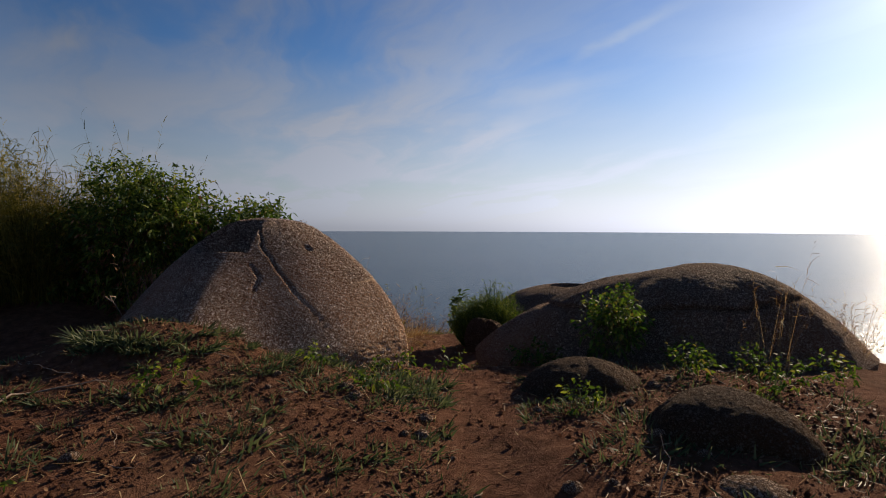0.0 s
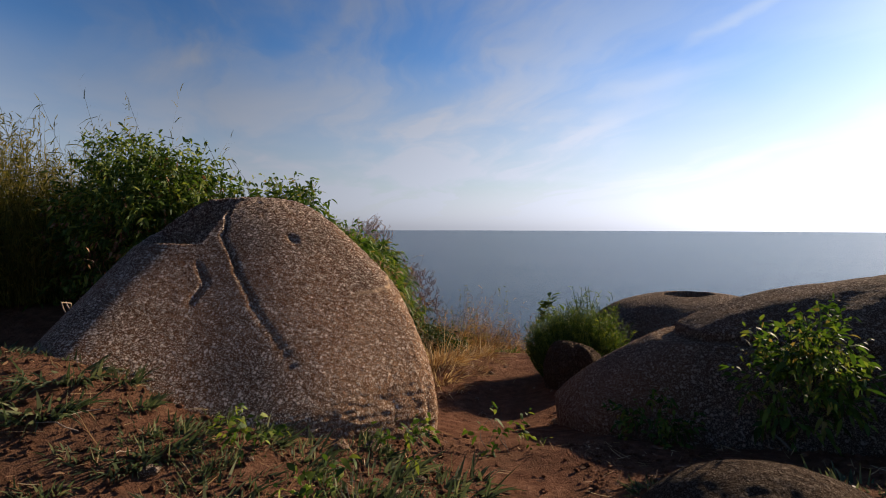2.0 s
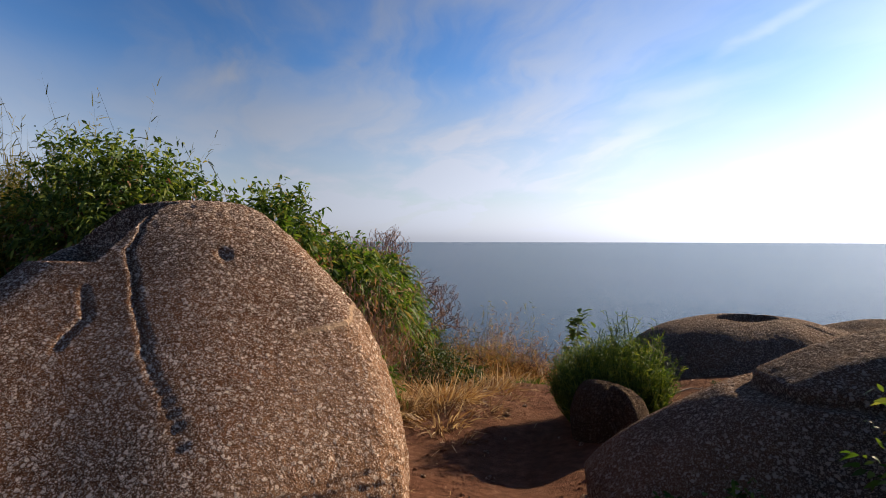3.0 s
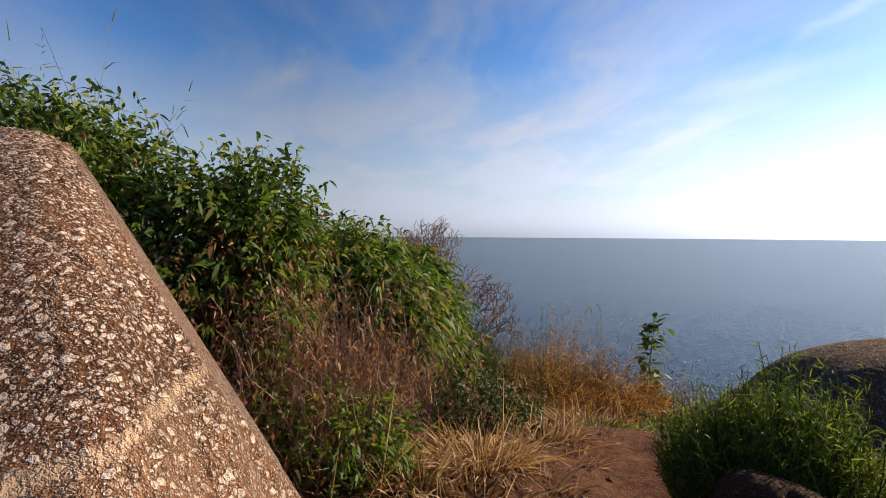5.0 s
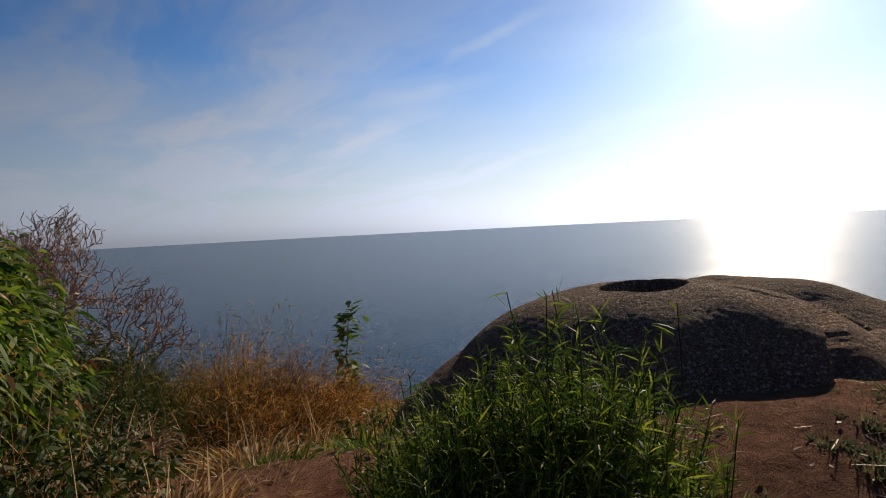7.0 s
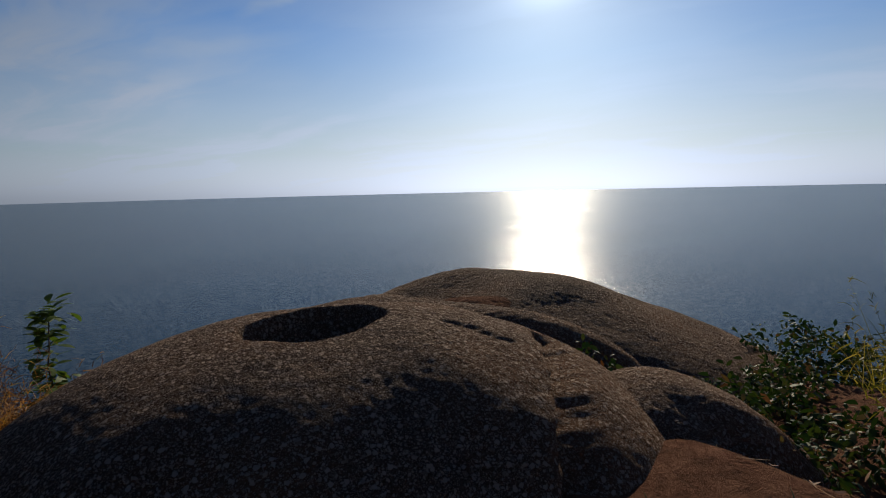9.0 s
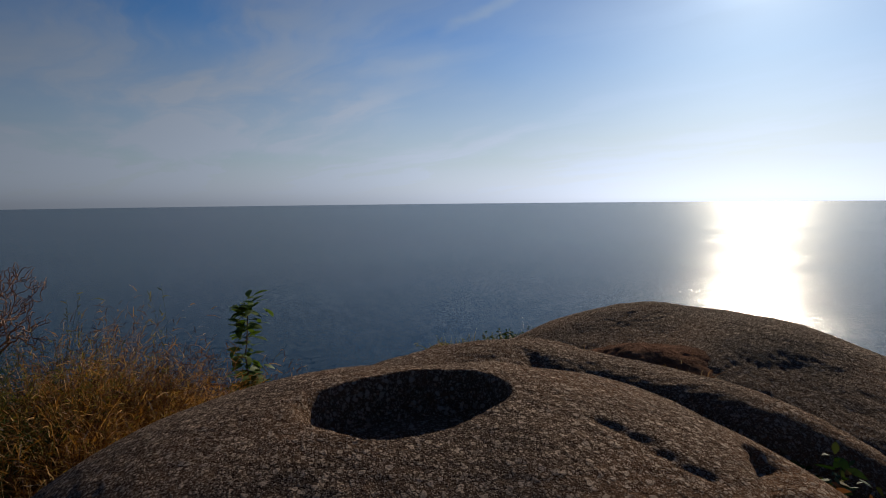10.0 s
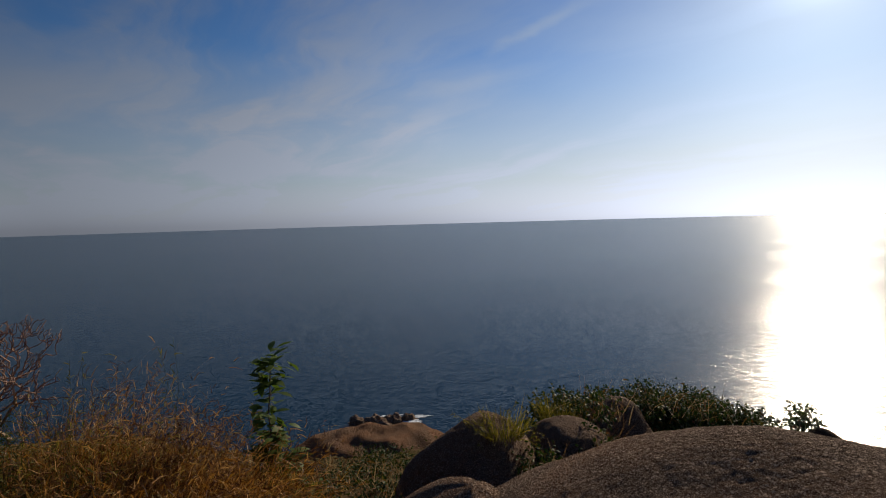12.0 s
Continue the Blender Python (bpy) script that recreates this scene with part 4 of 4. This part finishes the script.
# dry orange grass on the slope
for x, y, r, c, h in [(-4.6, 20.8, 1.2, 1500, 3.4), (-3.2, 20.2, 1.0, 1200, 2.7), (-5.6, 21.8, 1.2, 1200, 3.6)]:
    tussock(on_ground(x, y), r, c, h, LEAF_MIXED, "dark tall grass under the dead trees", "tall_grass", "tall grass", 0.35, 0.4, 0.013, 0.5)
leafy_stems(on_ground(-3.9, 20.6), 1.0, 140, 2.7, 0.15, 0.016, OLIVE, "olive reeds below the dead trees", "reed_clump", "reeds", "reed", 0.25, 20)
for x, y in [(0.6, 14.2), (1.4, 15.2), (0.2, 16.0), (2.2, 16.4), (-0.6, 14.8), (1.0, 17.4), (2.6, 18.2), (-0.4, 17.6)]:
    shrub(on_ground(x, y), [(0, 0, 0.15, 0.5, 0.5, 0.28)], 500, 0.08, LEAF_MIXED, "low half-dry scrub on the slope", "scrub", "slope scrub", slim=0.4, twigs=4, dry=120)
for x, y, r, c, h in [(-2.6, 21.6, 1.3, 4600, 4.3), (-1.2, 21.4, 1.2, 4600, 4.1), (-0.1, 22.4, 1.0, 4000, 3.6), (-1.8, 23.2, 1.3, 3000, 4.3), (-3.8, 22.6, 1.2, 2200, 4.4), (-0.6, 20.6, 1.0, 2400, 2.6), (-2.0, 20.2, 1.1, 2400, 2.8)]:
    tussock(on_ground(x, y), r, c, h, STRAW_ORANGE, "dry orange-brown tall grass clump", "tall_grass", "orange grass", 0.7, 0.9, 0.013, 1.0)
leafy_stems(on_ground(-2.4, 22.0), 1.2, 150, 3.9, 0.16, 0.018, OLIVE, "olive reeds among dry orange grass", "reed_clump", "reeds", "reed", 0.2, 18)
leafy_stems(on_ground(-0.9, 22.8), 0.25, 14, 4.9, 0.2, 0.02, OLIVE, "slender reed with narrow leaves over dry grass", "reed_clump", "reeds", "reed", 0.3, 22)
sapling(on_ground(0.83, 24.0), 3.9)

# green bush at the bend and straw beside the path
leafy_stems(on_ground(0.7, 9.55), 0.48, 1050, 0.9, 0.085, 0.006, LEAF_BRIGHT, "bright green bush of narrow upright leaves", "green_bush", "green bushes", "bush", 0.3, 40)
leafy_stems(on_ground(0.95, 9.5), 0.36, 330, 0.96, 0.09, 0.0062, LEAF_BRIGHT, "fresh green shoots of narrow leaves", "green_bush", "green bushes", "bush", 0.35, 34)
leafy_stems(on_ground(1.02, 9.62), 0.28, 60, 1.06, 0.09, 0.0065, LEAF_BRIGHT, "tall fresh shoots of narrow bamboo-like leaves", "green_bush", "green bushes", "bush", 0.5, 40)
leafy_stems(on_ground(0.48, 9.7), 0.26, 20, 0.95, 0.11, 0.0068, LEAF_BRIGHT, "tall fresh shoots of narrow bamboo-like leaves", "green_bush", "green bushes", "bush", 0.6, 34)
for x, y, r, c, h in [(-1.2, 10.2, 0.5, 900, 1.05), (-0.8, 11.0, 0.45, 600, 0.75), (-1.6, 9.6, 0.4, 600, 0.9), (-1.0, 9.3, 0.4, 350, 0.6), (-0.5, 12.2, 0.5, 400, 0.5), (-1.5, 11.6, 0.5, 400, 0.6)]:
    tussock(on_ground(x, y), r, c, h, STRAW, "bleached straw grass lying beside the path", "straw_grass", "straw grass", 1.3, 0.75, 0.012)
for x, y, c, h in [(-0.45, 10.5, 160, 0.35), (-0.6, 9.7, 200, 0.45), (-0.35, 11.3, 140, 0.3), (0.55, 11.2, 120, 0.3), (0.7, 10.6, 110, 0.3), (-0.75, 8.9, 180, 0.4), (1.25, 9.35, 120, 0.35), (1.4, 9.7, 120, 0.3)]:
    tussock(on_ground(x, y), 0.3, c, h, STRAW_BROWN, "flattened dry grass beside the path", "dry_tuft", "dry tufts", 1.2, 0.7, 0.008)
for x, y in [(0.35, 12.2), (-0.3, 12.0), (0.1, 12.8), (-0.9, 12.6)]:
    tussock(on_ground(x, y), 0.3, 160, 0.3, LEAF_BRIGHT, "fresh green grass at the path's end", "grass_tuft", "grass tufts", 0.7, 0.5, 0.012)

# in the shade of the broad boulder
shrub(on_ground(1.95, 6.2), [(0, 0, 0.42, 0.3, 0.25, 0.3), (0.05, 0, 0.65, 0.18, 0.18, 0.22)], 1000, 0.065, LEAF_GREEN, "small bright green shrub against the boulder", slim=0.4, twigs=8)
for x, y, s, c in [(1.15, 6.5, 0.25, 500), (2.6, 5.7, 0.17, 160), (2.3, 5.0, 0.18, 160), (3.1, 5.3, 0.16, 130), (3.6, 5.0, 0.18, 130), (2.9, 4.5, 0.15, 100)]:
    shrub(on_ground(x, y), [(0, 0, s * 0.5, s, s, s * 0.6)], c, 0.055, LEAF_GREEN, "low leafy weed at the boulder's foot", "leafy_weed", "leafy weeds", slim=0.45, twigs=4)
tussock(on_ground(2.45, 4.3), 0.16, 60, 0.38, LEAF_BRIGHT, "yellow-green grass tuft behind a rock", "grass_tuft", "grass tufts", 0.5, 0.4, 0.012)
for x, y, n, h in [(3.45, 5.55, 9, 2.1), (3.6, 5.9, 6, 1.6), (4.9, 6.6, 60, 1.3), (5.4, 7.2, 80, 1.2), (3.0, 5.9, 14, 0.9)]:
    tussock(on_ground(x, y), 0.25, n, h, STRAW, "thin dry grass stalks with seed heads", "dry_stalks", "dry stalks", 0.14, 0.12, 0.004, 0.8)

# by the domes
for x, y, s, m in [(4.75, 11.3, 0.32, LEAF_BRIGHT), (4.5, 10.9, 0.4, LEAF_BRIGHT), (4.9, 10.7, 0.3, LEAF_BRIGHT)]:
    tussock((x, y, -0.72), s * 0.6, 150, s * 1.1, m, "fresh green grass tuft between the rocks", "grass_tuft", "grass tufts", 0.7, 0.5, 0.012)
for x, y, z, s, c in [(4.5, 11.75, -0.55, 0.2, 250), (5.2, 11.2, -0.9, 0.32, 600), (5.9, 11.2, -1.05, 0.34, 800), (6.6, 11.4, -1.15, 0.38, 1000), (5.5, 10.4, -0.85, 0.26, 500), (7.6, 11.6, -1.3, 0.6, 1800), (4.8, 10.6, -0.8, 0.25, 300)]:
    shrub((x, y, z), [(0, 0, s * 0.5, s, s, s * 0.65)], c, 0.075, LEAF_MIXED, "leafy low shrub in the gully between rocks", "low_shrub", "gully shrubs", slim=0.4, twigs=6)
for x, y, z, n, h in [(6.0, 10.2, -0.5, 60, 1.3), (6.6, 10.6, -0.6, 60, 1.2)]:
    tussock((x, y, z), 0.4, n, h, OLIVE, "tall thin grass bending over the slope", "tall_grass", "tall grass", 0.4, 0.3, 0.008, 0.6)

for x, y, z in [(5.2, 13.7, -0.27), (5.7, 13.3, -0.34), (4.6, 14.1, -0.36), (6.2, 12.9, -0.5), (5.0, 13.3, -0.3)]:
    tussock((x, y, z), 0.22, 70, 0.22, STRAW_BROWN, "flattened dry grass in the dip between whalebacks", "dry_tuft", "dry tufts", 1.3, 0.6, 0.006)
tussock(on_ground(1.75, 9.75), 0.16, 170, 0.24, WEED, "dense dark tuft on red earth below the dome", "weed", "weeds", 0.7, 0.4, 0.009)
for x, y in [(1.45, 9.6), (1.6, 9.35), (1.35, 9.8)]:
    tussock(on_ground(x, y), 0.25, 60, 0.42, STRAW, "bleached broken stalks lying beside the bush", "dry_tuft", "dry tufts", 1.6, 0.5, 0.006)
tussock((5.75, 12.95, -0.62), 0.2, 150, 0.36, LEAF_BRIGHT, "fresh green grass tuft in a dip of the whaleback", "grass_tuft", "grass tufts", 0.7, 0.5, 0.012)

# scrub on the slope below
for x, y, z, rx, rz, c in [(10.2, 25.2, -4.65, 1.2, 0.7, 2600), (11.7, 25.4, -4.85, 1.1, 0.75, 2400), (9.0, 25.0, -4.35, 0.8, 0.6, 1500), (12.9, 25.0, -4.95, 0.9, 0.55, 1500), (7.3, 23.6, -3.6, 0.7, 0.5, 900), (12.5, 22.3, -3.5, 0.18, 0.24, 200)]:
    shrub((x, y, z), [(0, 0, rz * 0.6, rx, rx * 0.7, rz), (rx * 0.4, 0, rz * 0.8, rx * 0.5, rx * 0.5, rz * 0.6)], int(c * 1.5), 0.11, LEAF_MIXED, "dense dark green scrub above the sea", "scrub", "far scrub", slim=0.5, twigs=8)
for x, y, z in [(6.9, 22.6, -2.9), (5.2, 20.6, -2.3), (7.6, 19.2, -3.0), (9.0, 20.6, -3.2), (10.4, 21.4, -3.4), (11.6, 21.8, -3.7), (12.8, 22.2, -4.0)]:
    tussock((x, y, z), 0.5, 240, 0.7, OLIVE, "dry olive grass among the lower rocks", "slope_grass", "slope grass", 0.6, 0.4, 0.014, 0.3)
for x, y in [(2.0, 26.0), (3.4, 27.5), (1.6, 24.4), (1.2, 28.5), (2.8, 30.0), (0.2, 26.5), (5.0, 28.0)]:
    shrub(on_ground(x, y), [(0, 0, 0.3, 0.8, 0.7, 0.4)], 700, 0.1, LEAF_MIXED, "low green and straw scrub on the slope", "scrub", "slope scrub", slim=0.4, twigs=5, dry=60)


# ---- small things on the clearing ----
def scatter(count, x0, x1, y0, y1, clear=0.35):
    """Places on open earth, off the trodden line."""
    out = []
    while len(out) < count:
        x, y = rng.uniform(x0, x1), rng.uniform(y0, y1)
        track = np.interp(y, [-5, 0, 3, 6, 8, 10.5], [0.75, 0.65, 0.5, 0.1, 0.0, 0.15])
        if abs(x - track) > clear:
            out.append((x, y))
    return out


for x, y in scatter(16, -1.5, 0.9, 9.6, 12.6, 0.42):
    tussock(on_ground(x, y), rng.uniform(0.16, 0.3), int(rng.uniform(60, 130)), rng.uniform(0.16, 0.34), STRAW_BROWN if rng.random() < 0.65 else WEED, "low dry tuft beside the path", "dry_tuft", "dry tufts", 1.1, 0.6, 0.008)
weeds = []
for k in range(6):
    w = tussock((0, 0, -20), 0.17, 150 + 18 * k, 0.155 + 0.012 * k, WEED, "low grey-green weed tuft in bare earth", "weed", "weeds", 0.9, 0.55, 0.014)
    weeds.append(w)
spots = scatter(250, -5.0, 3.2, 1.2, 5.4) + scatter(40, -4.2, -0.2, 4.5, 5.5)
spots += scatter(70, 1.5, 4.2, 8.2, 10.4, 0.9)
for k, (x, y) in enumerate(spots):
    m = Matrix.LocRotScale(on_ground(x, y), Euler((0, 0, rng.uniform(0, 6.28))), None)
    s = rng.uniform(0.7, 1.7) if y < 7 else rng.uniform(0.45, 1.0)
    if k < len(weeds):
        weeds[k].matrix_basis = m
    else:
        c = copy_thing(weeds[k % len(weeds)], m)
        c.scale = (s, s, s * rng.uniform(0.7, 1.1))
for x, y, s in [(-0.45, 5.4, 0.16), (-0.55, 4.55, 0.15), (-2.1, 4.1, 0.18), (0.1, 6.0, 0.2), (-1.15, 4.9, 0.12), (1.1, 4.2, 0.12), (-3.6, 2.2, 0.16), (-2.4, 2.6, 0.12)]:
    shrub(on_ground(x, y), [(0, 0, s * 0.45, s, s, s * 0.55)], 110, 0.055, LEAF_BRIGHT, "bright green seedling with broad leaves", "seedling", "seedlings", slim=0.45, twigs=4)
tussock(on_ground(-1.05, 4.2), 0.14, 90, 0.2, STRAW_ORANGE, "small dry russet tuft", "dry_tuft", "dry tufts", 0.8, 0.3, 0.006)
tussock(on_ground(-4.6, 6.3), 0.2, 120, 0.4, STRAW_ORANGE, "dry russet grass stub by the thicket", "dry_tuft", "dry tufts", 0.5, 0.3, 0.008)
for x, y in [(-4.3, 6.2), (-3.9, 6.0)]:
    tussock(on_ground(x, y), 0.15, 18, 0.45, STRAW, "pale dead grass stems", "dry_tuft", "dry tufts", 0.4, 0.2, 0.014)


def twig(length, bend):
    line = bent_line((-length / 2, 0, 0.004), (length / 2, 0, 0.006 + bend * 0.4), 0.3, 9)
    ob = new("twig", mesh_of("twig", *tube(line, np.linspace(0.0035, 0.0015, 9), 5), DEADWOOD))
    return tagged(ob, "pale dry twig lying on the earth", "twig", "twigs")


twigs = [twig(l, b) for l, b in [(0.2, 0.0), (0.3, 0.03), (0.42, 0.04), (0.55, 0.05), (0.14, 0.02), (0.25, 0.06)]]
for k, (x, y) in enumerate(scatter(110, -4.8, 2.6, 1.0, 5.0, 0.2) + scatter(10, 1.2, 3.6, 8.8, 10.2, 0.6)):
    m = Matrix.LocRotScale(on_ground(x, y, 0.012), Euler((0, rng.normal() * 0.08, rng.uniform(0, 6.28))), None)
    if k < len(twigs):
        twigs[k].matrix_basis = m
    else:
        copy_thing(twigs[k % len(twigs)], m)


def long_stick(a, b, r, label):
    line = bent_line(a, b, 0.35, 9)
    o = line[0].copy()
    ob = new("stick", mesh_of("stick", *tube(line - o, np.linspace(r, r * 0.5, 9), 6), DEADWOOD))
    ob.location = o
    tagged(ob, label, "stick", "sticks")


long_stick(on_ground(-1.55, 1.55, 0.02), on_ground(-1.0, 2.15, 0.12), 0.008, "long bleached stick lying on the earth")
long_stick(on_ground(-1.75, 1.9, 0.02), on_ground(-1.1, 2.4, 0.1), 0.006, "pale crooked stick lying on the earth")
long_stick(on_ground(-3.2, 3.6, 0.02), on_ground(-2.6, 4.1, 0.06), 0.009, "bleached stick beside weeds")
long_stick(on_ground(1.0, 9.35, 0.05), on_ground(1.75, 9.95, 0.08), 0.012, "broken bleached branch lying below the dome")
long_stick(on_ground(3.6, 9.2, 0.03), on_ground(4.6, 9.7, 0.06), 0.01, "dry stick lying on red earth")
long_stick(on_ground(-4.6, 7.4, 0.75), on_ground(-4.1, 7.0, 0.45), 0.008, "bare pale branch sticking out of the thicket")
long_stick(on_ground(1.05, 2.6, -0.02), on_ground(1.08, 2.66, 0.42), 0.004, "thin upright dry stalk")


def clod(seed, size):
    bm = bmesh.new()
    bmesh.ops.create_icosphere(bm, subdivisions=2, radius=size)
    for v in bm.verts:
        v.co *= 1 + 0.35 * noise.noise(v.co / size * 1.3 + Vector((seed, 0, 0)))
        v.co.z *= 0.6
    me = bpy.data.meshes.new("stone")
    bm.to_mesh(me)
    bm.free()
    me.materials.append(GRANITE)
    return tagged(new("stone", me), "small loose granite stone on earth", "stone", "stones")


stones = [clod(k * 3.7, s) for k, s in enumerate((0.02, 0.03, 0.042, 0.06))]
for k, (x, y) in enumerate(scatter(90, -4.5, 2.5, 1.0, 5.5, 0.1) + scatter(6, 1.5, 4.0, 8.6, 10.2, 0.2) + scatter(30, -0.8, 0.9, 7.0, 12.0, 0.1)):
    m = Matrix.LocRotScale(on_ground(x, y, 0.008), Euler((0, 0, rng.uniform(0, 6.28))), None)
    if k < len(stones):
        stones[k].matrix_basis = m
    else:
        copy_thing(stones[k % len(stones)], m)


def strewn(count, x0, x1, y0, y1):
    """Random spots, few of them on the trodden path."""
    x, y = rng.uniform(x0, x1, count), rng.uniform(y0, y1, count)
    track = np.interp(y, [-5, 0, 3, 6, 8, 10.5], [0.75, 0.65, 0.5, 0.1, 0.0, 0.15])
    keep = (np.abs(x - track) > 0.38) | (rng.random(count) < 0.15)
    return x[keep], y[keep]


def litter(count, x0, x1, y0, y1, name, mat, label, lo, hi, thin):
    """Short bits of straw or leaf strewn flat on the earth."""
    x, y = strewn(count, x0, x1, y0, y1)
    count = len(x)
    at = np.stack([x, y, ground_height(x, y) + 0.012], 1)
    way = rng.normal(size=(count, 3)) * [1, 1, 0.15]
    size = rng.uniform(lo, hi, count)
    side = np.cross(unit(way), [[0, 0, 1.0]]) + rng.normal(size=(count, 3)) * 0.25
    v, f = ribbons(at, way, size, size * thin + 0.002, rng.normal(size=count) * 0.1, (0.6, 1.0, 0.8, 0.2), side)
    ob = new(name, mesh_of(name, v, f, mat, False))
    tagged(ob, label, "litter", kind="stuff")


litter(4200, -5, 3.4, 0.8, 6.2, "straw_litter", STRAW, "bits of dry straw strewn on earth", 0.03, 0.16, 0.03)
litter(2200, -5, 3.4, 0.8, 6.2, "leaf_litter", LEAF_BROWN, "withered leaf scraps on earth", 0.02, 0.05, 0.4)
litter(420, -2.2, 4.4, 7.0, 12.5, "straw_litter", STRAW, "dry straw strewn along the path", 0.03, 0.2, 0.03)
litter(500, -2.2, 4.4, 7.0, 12.5, "leaf_litter", LEAF_BROWN, "withered leaf scraps along the path", 0.02, 0.05, 0.4)


def crumbs(count, x0, x1, y0, y1):
    """Clods of dry earth."""
    base = np.array([(1, 0, 0), (-1, 0, 0), (0, 1, 0), (0, -1, 0), (0, 0, 0.8), (0, 0, -0.8)], float)
    tri = np.array([(4, 0, 2), (4, 2, 1), (4, 1, 3), (4, 3, 0), (5, 2, 0), (5, 1, 2), (5, 3, 1), (5, 0, 3)])
    x, y = strewn(count, x0, x1, y0, y1)
    count = len(x)
    size = 0.006 + 0.02 * rng.random(count) ** 3
    v = base[None] * (1 + 0.35 * rng.normal(size=(count, 6, 1))) * size[:, None, None]
    v = v + np.stack([x, y, ground_height(x, y) + 0.006], 1)[:, None]
    f = tri[None] + (np.arange(count) * 6)[:, None, None]
    ob = new("earth_clods", mesh_of("earth_clods", v.reshape(-1, 3), f.reshape(-1, 3), EARTH))
    tagged(ob, "loose clods of reddish earth", "earth", kind="stuff")


crumbs(16000, -5, 3.4, 0.8, 6.2)
crumbs(700, -0.9, 1.2, 7.0, 12.0)


for x, y, z, s in [(3.1, 21.6, -3.9, 0.35), (5.7, 20.2, -3.0, 0.4), (6.9, 20.8, -3.0, 0.4), (7.6, 22.4, -2.9, 0.5), (3.4, 19.9, -3.5, 0.35), (6.0, 19.3, -3.2, 0.4), (9.6, 23.6, -3.2, 0.5), (10.8, 23.4, -3.5, 0.5)]:
    shrub((x, y, z), [(0, 0, s * 0.4, s, s, s * 0.6)], 500, 0.09, LEAF_MIXED, "dark scrub between the lower boulders", "scrub", "boulder scrub", slim=0.45, twigs=4, dry=50)


def foam(x, y, w, d):
    """A ragged patch of surf on the water."""
    n = 40
    a = np.linspace(0, 2 * math.pi, n, endpoint=False)
    r = 0.7 + 0.45 * np.array([noise.noise((math.cos(t) * 2.2 + x, math.sin(t) * 2.2 + y, 0.5)) for t in a]) + 0.12 * rng.normal(size=n)
    v = np.concatenate([[(0, 0, 0.06)], np.stack([w * r * np.cos(a), d * r * np.sin(a), np.full(n, 0.03)], 1)])
    f = np.array([(0, 1 + k, 1 + (k + 1) % n) for k in range(n)])
    ob = new("surf", mesh_of("surf", v, f, SURF))
    ob.location = (x, y, SEA + 0.05)
    tagged(ob, "white surf breaking round the sea rocks", "surf", "surf patches")


def surf_material():
    m, n = material("surf")
    at = n.add("ShaderNodeTexCoord").outputs["Object"]
    lace = n.ramp(n.noise(at, 1.6, 6.0, 0.7), [(0.4, (0.1, 0.16, 0.2)), (0.56, (0.8, 0.83, 0.85))])
    finish(n, n.add("ShaderNodeBsdfPrincipled", (), Base_Color=lace, Roughness=0.7))
    return m


SURF = surf_material()
for x, y, w, d in [(10.5, 121.5, 3.2, 1.6), (12.5, 124.0, 4.0, 1.2), (0.0, 119.5, 2.4, 0.8), (6.0, 125.5, 5.0, 1.0), (8.5, 118.5, 2.0, 0.7)]:
    foam(x, y, w, d)
